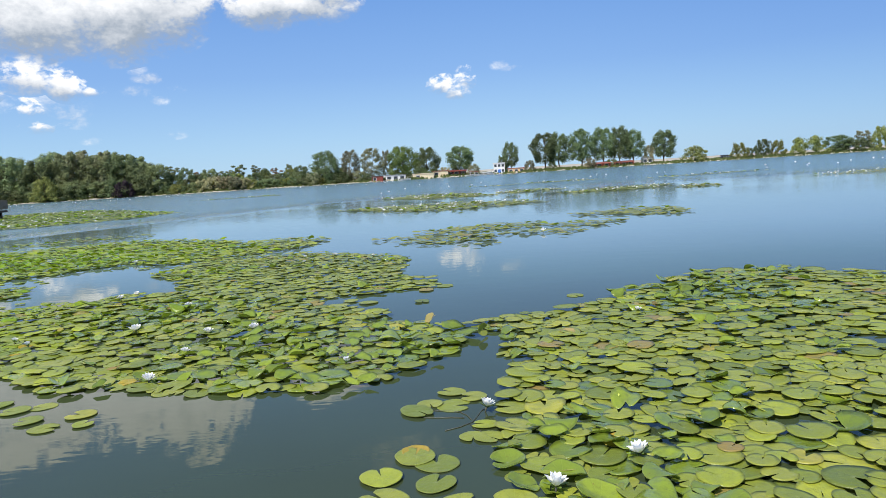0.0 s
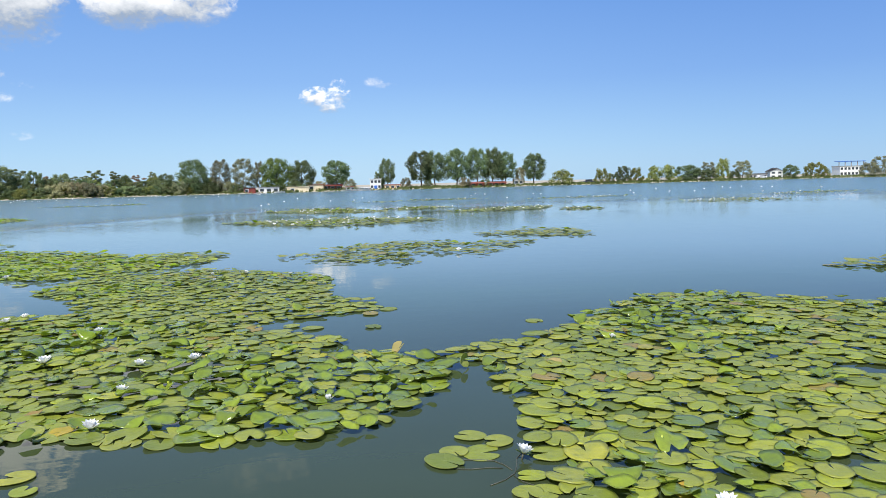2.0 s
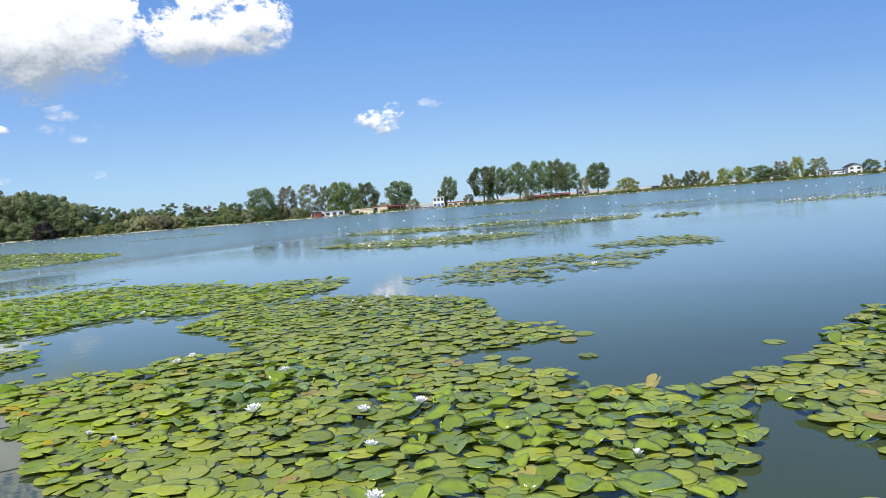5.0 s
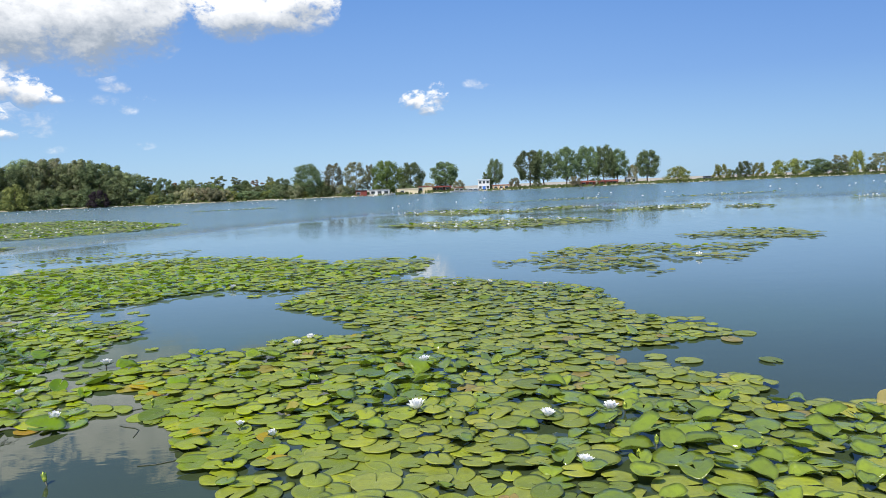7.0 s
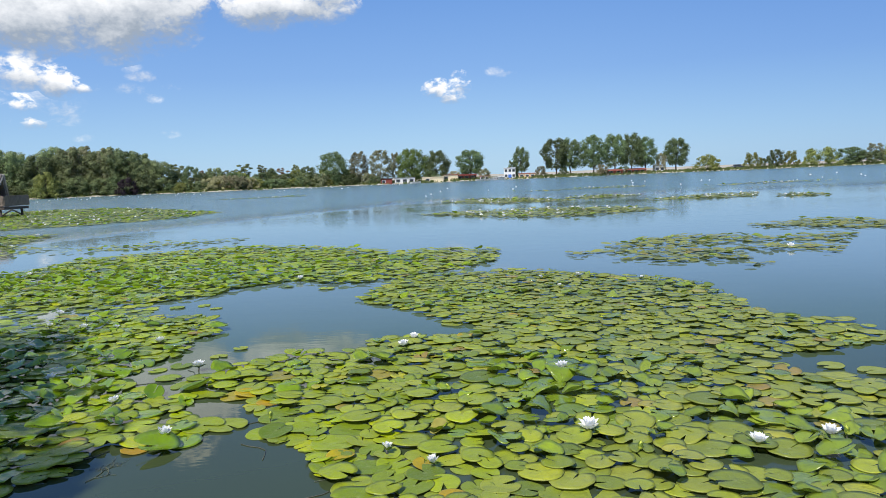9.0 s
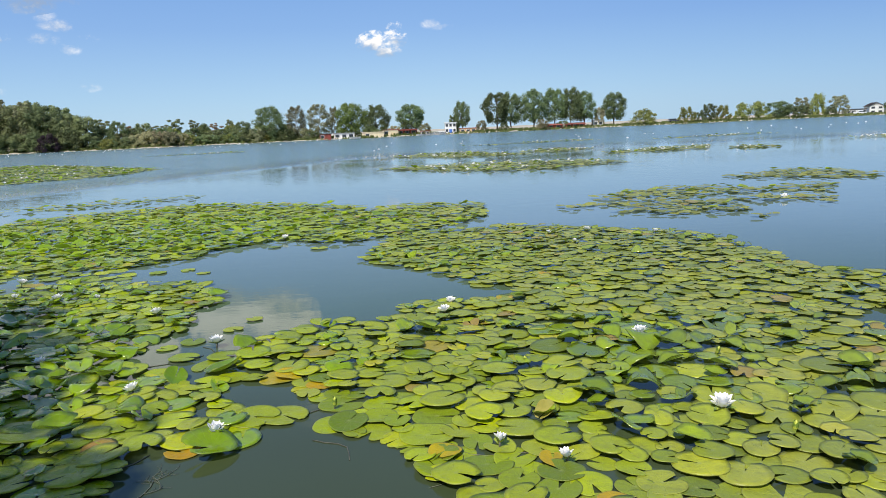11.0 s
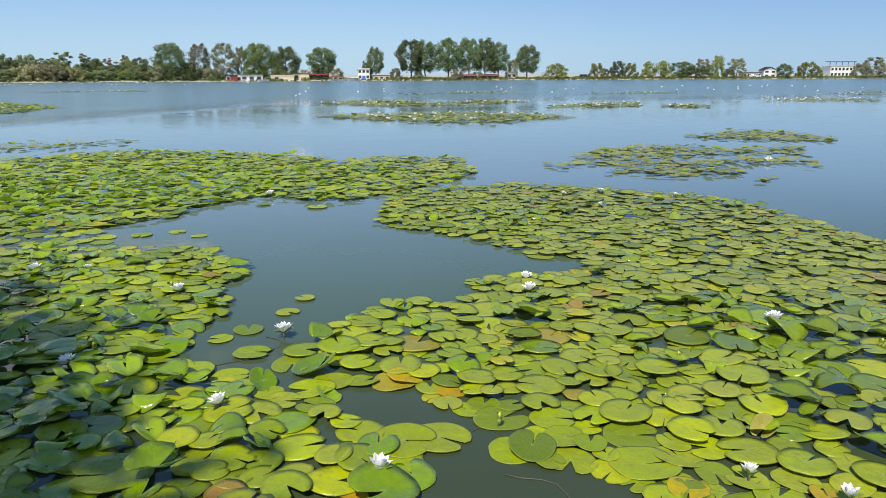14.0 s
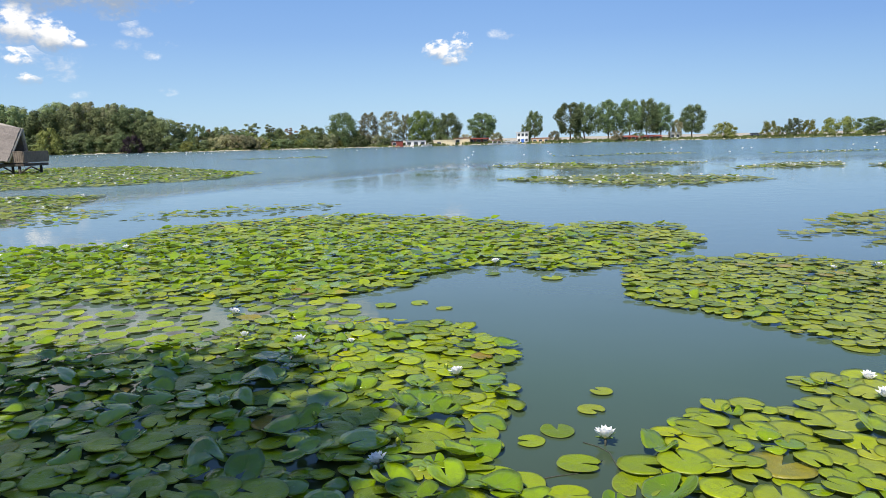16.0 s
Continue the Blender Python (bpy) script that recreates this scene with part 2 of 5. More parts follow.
def foliage(name, dark, light):
    m, add = material(name)
    g = add("ShaderNodeNewGeometry")
    r = add("ShaderNodeObjectInfo").outputs["Random"]
    f = math_node(add, "MULTIPLY_ADD", g.outputs["Random Per Island"], 0.6, math_node(add, "MULTIPLY", noise_tex(add, 0.5, 3.0, g.outputs["Position"]), 0.5))
    c = ramp(add, f, [(0.15, dark), (0.85, light)])
    c = add("ShaderNodeHueSaturation", {"Value": math_node(add, "MULTIPLY_ADD", r, 0.60, 0.70), "Hue": math_node(add, "MULTIPLY_ADD", r, 0.035, 0.482), "Color": c}).outputs[0]
    p = add("ShaderNodeBsdfPrincipled", {"Base Color": c, "Roughness": 0.6, "IOR": 1.35}).outputs[0]
    t = add("ShaderNodeBsdfTranslucent", {0: c}).outputs[0]
    return finish(m, add, add("ShaderNodeMixShader", {0: 0.40, 1: p, 2: t}).outputs[0])


def water_material():
    m, add = material("lake_water")
    pos = add("ShaderNodeNewGeometry").outputs["Position"]
    stretched = add("ShaderNodeVectorMath", {0: pos, 1: (0.7, 1.5, 1.0)}, operation="MULTIPLY").outputs[0]
    bands = add("ShaderNodeVectorMath", {0: pos, 1: (0.012, 0.05, 0)}, operation="MULTIPLY").outputs[0]
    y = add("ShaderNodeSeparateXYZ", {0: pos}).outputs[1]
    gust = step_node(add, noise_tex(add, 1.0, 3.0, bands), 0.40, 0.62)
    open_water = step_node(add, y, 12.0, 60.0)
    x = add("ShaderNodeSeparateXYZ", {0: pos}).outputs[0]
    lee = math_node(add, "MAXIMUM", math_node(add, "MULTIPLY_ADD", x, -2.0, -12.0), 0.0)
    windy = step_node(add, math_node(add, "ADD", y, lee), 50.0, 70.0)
    amount = math_node(add, "MULTIPLY_ADD", math_node(add, "MULTIPLY", math_node(add, "ADD", gust, 0.25), open_water), 0.16, math_node(add, "MULTIPLY_ADD", windy, 3.6, 0.014))
    big = noise_tex(add, 1.6, 3.0, stretched)
    fine = noise_tex(add, 7.0, 2.0, stretched)
    long = add("ShaderNodeVectorMath", {0: pos, 1: (0.35, 1.3, 1.0)}, operation="MULTIPLY").outputs[0]
    swell = noise_tex(add, 0.55, 3.0, long)
    h = math_node(add, "MULTIPLY", math_node(add, "MULTIPLY_ADD", fine, 0.25, math_node(add, "MULTIPLY_ADD", math_node(add, "MULTIPLY", swell, open_water), 1.6, big)), amount)
    bump = add("ShaderNodeBump", {"Strength": 1.0, "Distance": 0.10, "Height": h}).outputs[0]
    # Brighter away from the bank: sky reflection put into the murk colour, plus noise.
    sky_shine = math_node(add, "MULTIPLY_ADD", noise_tex(add, 0.25, 3.0, pos), 0.25, step_node(add, y, 4.5, 17.0, 0.0, 0.75))
    murk_and_sky = ramp(add, sky_shine, [(0.05, (0.036, 0.046, 0.017)), (0.35, (0.068, 0.106, 0.062)), (0.9, (0.135, 0.19, 0.185))])
    # Sky blue mirrored by rippled far water is painted into its base colour.
    return finish(m, add, add("ShaderNodeBsdfPrincipled", {"Base Color": mix_col(add, math_node(add, "MULTIPLY", windy, 0.6), murk_and_sky, (0.115, 0.205, 0.235, 1)), "Roughness": math_node(add, "MULTIPLY_ADD", windy, 0.16, 0.02), "Specular IOR Level": math_node(add, "MULTIPLY_ADD", windy, -0.10, 0.5), "IOR": 1.33, "Normal": bump}).outputs[0])


def ground_material():
    m, add = material("shore_ground")
    pos = add("ShaderNodeNewGeometry").outputs["Position"]
    z = add("ShaderNodeSeparateXYZ", {0: pos}).outputs[2]
    grass = ramp(add, noise_tex(add, 0.35, 6.0, pos), [(0.3, (0.055, 0.085, 0.025)), (0.7, (0.13, 0.15, 0.05))])
    sand = ramp(add, noise_tex(add, 0.8, 5.0, pos), [(0.3, (0.32, 0.28, 0.20)), (0.7, (0.50, 0.45, 0.36))])
    f = step_node(add, math_node(add, "MULTIPLY_ADD", noise_tex(add, 0.15, 4.0, pos), 0.5, z), 0.50, 0.72)
    b = add("ShaderNodeBump", {"Strength": 0.6, "Distance": 0.1, "Height": noise_tex(add, 3.0, 5.0, pos)}).outputs[0]
    return finish(m, add, add("ShaderNodeBsdfPrincipled", {"Base Color": mix_col(add, f, sand, grass), "Roughness": 0.95, "Normal": b}).outputs[0])


def petal_material():
    m, add = material("white_petal")
    uvs = add("ShaderNodeSeparateXYZ", {0: add("ShaderNodeUVMap", uv_map="leaf").outputs[0]})
    c = ramp(add, uvs.outputs[1], [(0.0, (0.70, 0.72, 0.42)), (0.35, (0.92, 0.92, 0.87)), (1.0, (0.95, 0.94, 0.92))])
    p = add("ShaderNodeBsdfPrincipled", {"Base Color": c, "Roughness": 0.5}).outputs[0]
    t = add("ShaderNodeBsdfTranslucent", {0: c}).outputs[0]
    return finish(m, add, add("ShaderNodeMixShader", {0: 0.3, 1: p, 2: t}).outputs[0])


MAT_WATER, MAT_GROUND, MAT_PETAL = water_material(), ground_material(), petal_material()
MAT_STAMEN = plain("yellow_stamen", (0.75, 0.50, 0.03), 0.6, 0.2, 60)
MAT_SEPAL = plain("green_sepal", (0.16, 0.24, 0.04), 0.45, 0.3, 40)
MAT_BUD = plain("yellow_green_bud", (0.45, 0.50, 0.06), 0.45, 0.25, 40)
MAT_STEM = plain("water_stem", (0.075, 0.075, 0.05), 0.5, 0.3, 30)
MAT_WEED = plain("pale_weed", (0.10, 0.11, 0.07), 0.7, 0.3, 30)
MAT_BARK = plain("bark", (0.11, 0.085, 0.06), 0.9, 0.4, 3.0)
MAT_PALE_BARK = plain("pale_bark", (0.22, 0.19, 0.15), 0.9, 0.35, 3.0)
FOL_DARK = foliage("dark_foliage", (0.143, 0.179, 0.089), (0.309, 0.356, 0.151))
FOL_MID = foliage("green_foliage", (0.085, 0.125, 0.055), (0.21, 0.265, 0.11))
FOL_OLIVE = foliage("olive_foliage", (0.151, 0.177, 0.045), (0.347, 0.353, 0.102))
FOL_PINE = foliage("pine_foliage", (0.117, 0.146, 0.079), (0.256, 0.278, 0.128))
FOL_RUST = foliage("rusty_pine_foliage", (0.169, 0.111, 0.072), (0.312, 0.205, 0.121))
FOL_BRIGHT = foliage("bright_foliage", (0.098, 0.146, 0.039), (0.234, 0.304, 0.083))
FOL_PALE = foliage("pale_scrub", (0.247, 0.234, 0.110), (0.468, 0.421, 0.242))
FOL_PURPLE = foliage("purple_foliage", (0.03, 0.02, 0.026), (0.06, 0.04, 0.048))
FOL_GREY = foliage("silver_foliage", (0.181, 0.190, 0.102), (0.361, 0.353, 0.191))
MAT_REED = foliage("bank_grass", (0.07, 0.10, 0.025), (0.17, 0.19, 0.06))


# ---- mesh helpers ----
def link_mesh(name, verts, faces, mat, uvs=None, smooth=True, skirt=0):
    me = bpy.data.meshes.new(name)
    me.from_pydata(np.asarray(verts, dtype=float).tolist() if not isinstance(verts, list) else verts, [], faces)
    if uvs is not None:
        lay = me.uv_layers.new(name="leaf")
        idx = np.empty(len(me.loops), dtype=np.int32)
        me.loops.foreach_get("vertex_index", idx)
        lay.data.foreach_set("uv", np.asarray(uvs, dtype=np.float32)[idx].ravel())
    if smooth:
        me.polygons.foreach_set("use_smooth", [True] * (len(me.polygons) - skirt) + [False] * skirt)
    for mm in (mat if isinstance(mat, (list, tuple)) else [mat]):
        me.materials.append(mm)
    me.update()
    return me


def part(name, bm, mat, parent, label="", smooth=False):
    me = bpy.data.meshes.new(name)
    if smooth:
        for f in bm.faces:
            f.smooth = True
    bm.to_mesh(me)
    bm.free()
    me.materials.append(mat)
    ob = new(name, me)
    ob.parent = parent
    return tagged(ob, label)


def box(bm, lo, hi, rot=None, bevel=0.0):
    lo, hi = Vector(lo), Vector(hi)
    m = Matrix.Translation((lo + hi) / 2) @ (rot or Matrix()) @ Matrix.Diagonal((*(hi - lo), 1))
    vs = bmesh.ops.create_cube(bm, size=1, matrix=m)["verts"]
    if bevel:
        es = list({e for v in vs for e in v.link_edges})
        bmesh.ops.bevel(bm, geom=es, offset=bevel, segments=1, affect="EDGES")
    return bm


def tube(points, radii, sides=6):
    """Verts and faces of a tapered tube along points."""
    verts, faces = [], []
    pts = [Vector(p) for p in points]
    for i, (p, r) in enumerate(zip(pts, radii)):
        d = (pts[min(i + 1, len(pts) - 1)] - pts[max(i - 1, 0)]).normalized()
        a = d.orthogonal().normalized()
        b = d.cross(a)
        for k in range(sides):
            t = 2 * math.pi * k / sides
            verts.append(tuple(p + (a * math.cos(t) + b * math.sin(t)) * r))
    for i in range(len(pts) - 1):
        for k in range(sides):
            faces.append((i * sides + k, i * sides + (k + 1) % sides, (i + 1) * sides + (k + 1) % sides, (i + 1) * sides + k))
    faces.append(tuple(reversed(range(sides))))
    faces.append(tuple(range((len(pts) - 1) * sides, len(pts) * sides)))
    return verts, faces


# ---- lake, ground ----
SHORE_X = [-2500, -400, -200, -130, -93, -21, 71, 168, 260, 420, 2500]
SHORE_Y = [-400, 120, 172, 188, 195, 214, 222, 235, 246, 250, -200]


def shore_y(x):
    return np.interp(x, SHORE_X, SHORE_Y) + 2.0 * np.sin(np.asarray(x) * 0.11) + 1.2 * np.sin(np.asarray(x) * 0.37 + 1)


def smooth01(v, lo, hi):
    t = np.clip((v - lo) / (hi - lo), 0, 1)
    return t * t * (3 - 2 * t)


def ground_z(x, y):
    x, y = np.asarray(x, float), np.asarray(y, float)
    far = y - shore_y(x)
    near = -0.62 * (x + 1.8) - 0.78 * y - 1.5
    rise = np.maximum(smooth01(far, -2.0, 7.0), smooth01(near, 0, 4))
    more = -0.32 * smooth01(far, 18, 70)
    return -1.0 + rise * 1.42 + more + 0.08 * np.sin(x * 0.21) * np.cos(y * 0.17) * rise


def grid_sheet(name, xs, ys, zf, mat):
    X, Y = np.meshgrid(xs, ys)
    Z = zf(X, Y)
    v = np.stack([X.ravel(), Y.ravel(), Z.ravel()], 1)
    nx, ny = len(xs), len(ys)
    faces = [(j * nx + i, j * nx + i + 1, (j + 1) * nx + i + 1, (j + 1) * nx + i) for j in range(ny - 1) for i in range(nx - 1)]
    return new(name, link_mesh(name, v, faces, mat))


gx = np.unique(np.concatenate([np.linspace(-2400, -300, 22), np.linspace(-300, 320, 125), np.linspace(320, 2400, 22)]))
gy = np.unique(np.concatenate([np.linspace(-1500, -40, 16), np.linspace(-40, 30, 24), np.linspace(30, 170, 20), np.linspace(170, 275, 71), np.linspace(275, 3200, 24)]))
tagged(grid_sheet("ground", gx, gy, ground_z, MAT_GROUND), "lake bed rising to a low grassy bank with a sandy edge", "ground", kind="structure")
wx = np.linspace(-900, 900, 37)
wy = np.linspace(-300, 330, 22)
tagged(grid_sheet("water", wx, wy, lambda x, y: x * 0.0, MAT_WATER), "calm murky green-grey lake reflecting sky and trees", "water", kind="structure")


# ---- lily pads ----
def pad_shape(rng, cols, rings, kind):
    """Verts (unit radius), faces and uv of one leaf: kind 0 flat, 1 wavy, 2 raised and folded, 3 cupped."""
    a0 = rng.uniform(0.04, 0.14) if rng.random() < 0.5 else rng.uniform(0.16, 0.38)
    th = np.linspace(a0, 2 * math.pi - a0, cols + 1)
    ph = rng.uniform(0, 6.28, 5)
    rim = 1 + 0.035 * np.sin(2 * th + ph[0]) + 0.018 * np.sin(4 * th + ph[1]) + 0.008 * np.sin(7 * th + ph[2])
    ends = np.minimum(th - a0, 2 * math.pi - a0 - th)
    oval = rng.uniform(0.82, 1.0)
    rim = rim * (0.80 + 0.20 * np.sqrt(1 - (1 - np.clip(ends / 0.42, 0, 1)) ** 2))
    rs = {2: (0.55, 1.0), 1: (1.0,), 3: (0.36, 0.72, 1.0), 4: (0.34, 0.68, 0.93, 1.0)}[rings]
    amp = {0: 0.012, 1: 0.036, 2: 0.085, 3: 0.06}[kind] * rng.uniform(0.6, 1.4)
    verts, uvs = [(0.02, 0, 0.0)], [(0.5, 0.0)]
    fold = {0: rng.uniform(0.0, 0.03), 1: rng.uniform(0.02, 0.08), 2: rng.uniform(0.16, 0.42), 3: 0.10}[kind]
    cup = {0: 0.0, 1: 0.015, 2: 0.10, 3: rng.uniform(0.14, 0.3)}[kind]
    arch = rng.uniform(0.40, 0.80) if kind == 3 and rng.random() < 0.35 else 0.0
    if arch:
        cup = 0.0
    way = rng.uniform(0, 3.14)
    ax = rng.uniform(-0.4, 0.4)
    for r in rs:
        rr = rim * r
        x, y = rr * np.cos(th), oval * rr * np.sin(th)
        z = amp * r ** 2 * np.sin(2 * th + ph[3]) + 0.5 * amp * r ** 3 * np.sin(5 * th + ph[4]) + cup * r ** 2 + fold * r * np.abs(np.sin(th + (ax if kind == 2 else 0.0))) ** 1.3
        z = z - arch * (x * math.cos(way) + y * math.sin(way)) ** 2
        if kind == 2:
            x, y = x, y * (1 - 0.35 * fold)
        verts += list(zip(x, y, z))
        uvs += list(zip(th / (2 * math.pi), np.full_like(th, r)))
    n = cols + 1
    faces = [(0, 1 + k, 2 + k) for k in range(cols)]
    for j in range(len(rs) - 1):
        o = 1 + j * n
        faces += [(o + k, o + n + k, o + n + k + 1, o + k + 1) for k in range(cols)]
    return np.array(verts), faces, np.array(uvs)


def add_rim(v, f, u, cols):
    """Turns the outer edge down by a leaf's thickness."""
    n = cols + 1
    o = len(v) - n
    low = v[o:] * (0.985, 0.985, 1) - (0, 0, 0.03)
    f = f + [(o + k, o + n + k, o + n + k + 1, o + k + 1) for k in range(cols)]
    return np.concatenate([v, low]), f, np.concatenate([u, u[o:]])


def inside(poly, x, y):
    hit = False
    for (x0, y0), (x1, y1) in zip(poly, poly[1:] + poly[:1]):
        if (y0 > y) != (y1 > y) and x < (x1 - x0) * (y - y0) / (y1 - y0) + x0:
            hit = not hit
    return hit


def inset(poly, d):
    """The outline drawn in by d metres, whichever way round it runs."""
    area = sum(a[0] * b[1] - b[0] * a[1] for a, b in zip(poly, poly[1:] + poly[:1]))
    out = []
    for k, p in enumerate(poly):
        e = Vector(poly[(k + 1) % len(poly)]) - Vector(poly[k - 1])
        e = e.normalized() * (d if area > 0 else -d)
        out.append((p[0] - e.y, p[1] + e.x))
    return out


def scatter(rng, poly, r_lo, r_hi, gap, tries, hole=0.0, ragged=0.18, keep=(), shrink=0.0, streak=(1.1, 1.1)):
    """Leaves (x, y, r) dropped into an outline, no closer than gap times the sum of their radii."""
    xs, ys = [p[0] for p in poly], [p[1] for p in poly]
    cell = 2 * r_hi
    table, out = {}, []
    todo = [(x, y, r) for x, y, r in keep]
    for k in range(tries + len(todo)):
        if k < len(todo):
            x, y, r = todo[k]
        else:
            x, y = rng.uniform(min(xs) - .2, max(xs) + .2), rng.uniform(min(ys) - .2, max(ys) + .2)
            wob = Vector((x * 1.3, y * 1.3, 0))
            if not inside(poly, x + ragged * noise.noise(wob), y + ragged * noise.noise(wob + Vector((7, 3, 1)))):
                continue
            if hole and noise.noise(Vector((x * streak[0], y * streak[1], 5.0))) > 0.75 - hole:
                continue
            r = (r_lo + (r_hi - r_lo) * rng.beta(2.0, 2.3)) * (1 - shrink * min(1, max(0, (y - 6.5) / 5)))
        i, j = int(x // cell), int(y // cell)
        near = [q for a in (-1, 0, 1) for b in (-1, 0, 1) for q in table.get((i + a, j + b), ())]
        if k >= len(todo) and any((x - q[0]) ** 2 + (y - q[1]) ** 2 < (gap * (r + q[2])) ** 2 for q in near):
            continue
        table.setdefault((i, j), []).append((x, y, r))
        out.append((x, y, r))
    return out


def transform(v, x, y, z, r, yaw, tx, ty):
    c, s = math.cos(yaw), math.sin(yaw)
    p = v * r
    px, py = p[:, 0] * c - p[:, 1] * s, p[:, 0] * s + p[:, 1] * c
    pz = p[:, 2] + px * tx + py * ty
    return np.stack([px + x, py + y, pz - min(0, pz.min() + z - 0.004) + z], 1)


def pad_bed(name, rng, pads, shapes, raised, label, mats, lean=1.0, tall=1.0, lift=0.045, skirt=0):
    """One object of many leaves. shapes: {kind: [templates]}; raised(x, y): share of folded ones."""
    V, F, U, M, S, base = [], [], [], [], [], 0
    for x, y, r in pads:
        q = rng.random()
        up = raised(x, y)
        kind = 2 if q < up * 0.55 else 3 if q < up else 1 if q < up + 0.4 else 0
        v, f, u = shapes[kind][rng.integers(len(shapes[kind]))]
        tilt = {0: 0.016, 1: 0.030, 2: 0.12, 3: 0.14}[kind] * (lean if kind < 2 else 1.0)
        r = r * (tall if kind >= 2 else 1.0)
        w = transform(v, x, y, rng.uniform(0.004, lift) + (0.03 * rng.random() if kind >= 2 else 0), r, rng.uniform(0, 6.28), rng.normal(0, tilt), rng.normal(0, tilt))
        V.append(w)
        U.append(u)
        F += [tuple(i + base for i in t) for t in f]
        M += [1 if kind >= 2 or rng.random() < 1.25 * up - 0.05 else 0] * len(f)
        S += [True] * (len(f) - skirt) + [False] * skirt
        base += len(v)
    me = link_mesh(name, np.concatenate(V), F, mats, np.concatenate(U))
    me.polygons.foreach_set("use_smooth", S)
    me.polygons.foreach_set("material_index", M)
    return tagged(new(name, me), label, "lily pads", kind="stuff")


rng = np.random.default_rng(7)
FINE = {k: [add_rim(*pad_shape(rng, 24, 3, k), 24) for _ in range(10)] for k in range(4)}
MIDDLE = {k: [pad_shape(rng, 16, 2, k) for _ in range(10)] for k in range(4)}
COARSE = {k: [pad_shape(rng, 10, 2, k) for _ in range(8)] for k in range(4)}

BED_R = [(2.75, 4.95), (3.4, 5.1), (4.3, 5.7), (5.2, 6.6), (6.6, 7.9), (8.0, 7.8), (9.0, 6.9), (10.5, 6.3), (12.5, 4.5), (11, 0), (6, -1.8),
         (3.0, -1.0), (2.8, 0.6), (3.0, 1.4), (2.95, 2.1), (3.1, 3.0), (3.2, 4.0)]
BED_M = [(2.8, 4.95), (2.9, 4.2), (2.6, 3.5), (2.3, 3.1), (2.0, 2.6), (1.3, 2.4), (0.3, 2.45), (-0.8, 2.8), (-1.5, 3.0), (-2.5, 3.6), (-3.4, 4.3),
         (-3.6, 4.9), (-3.8, 5.3), (-4.1, 5.5), (-4.2, 6.1), (-4.6, 6.55), (-5.0, 6.6), (-5.4, 7.2), (-5.1, 7.6), (-4.9, 8.0), (-4.4, 8.3), (-3.7, 8.25),
         (-3.5, 8.8), (-2.4, 8.9), (-2.2, 9.3), (-2.9, 10.1), (-3.5, 11.0), (-4.2, 11.6), (-3.9, 12.9), (-3.5, 14.2), (-1.2, 14.6), (-0.1, 13.7),
         (1.2, 12.8), (1.7, 12.0), (1.7, 10.4), (1.6, 9.4), (2.4, 8.7), (2.3, 8.0), (1.5, 7.5), (0.4, 7.2), (0.8, 6.8), (1.4, 6.3), (1.75, 5.7), (1.4, 5.3)]
BED_W = [(-8.1, 11.1), (-7.3, 11.0), (-6.0, 10.7), (-5.9, 10.3), (-5.5, 9.5), (-5.8, 8.9), (-5.65, 8.5), (-5.9, 8.0), (-6.0, 7.5), (-5.5, 7.1), (-5.0, 6.6),
         (-4.75, 6.1), (-4.6, 5.6), (-4.75, 5.4), (-5.05, 5.55), (-5.3, 5.5), (-5.3, 5.0), (-5.7, 4.6), (-7, 5.0), (-10, 7), (-15, 9), (-15, 10.6), (-10.4, 10.3), (-9.3, 10.2), (-8.6, 10.6)]
BED_WS = [(-15, 10.6), (-10.4, 10.3), (-9.3, 10.2), (-8, 11.0), (-7.3, 11.2), (-7.3, 12.0), (-9, 12.2), (-12, 12.3), (-16, 12.6)]
BED_N = [(-18, 16.6), (-15.5, 16.9), (-13, 17), (-12.8, 20), (-11.2, 21.2), (-8.8, 22.1), (-6.7, 21.1), (-4.5, 19.6), (-4.0, 18.6), (-2.8, 19.2), (-1.2, 18.4), (-1.5, 15.8),
         (-2.6, 14.7), (-3.6, 13.9), (-4.2, 13.3), (-5.0, 13.5), (-5.5, 14.1), (-6.3, 13.4), (-7.0, 12.6), (-7.6, 12.0), (-10.2, 12.1), (-12, 12.3), (-17, 12.7), (-20, 14.5)]
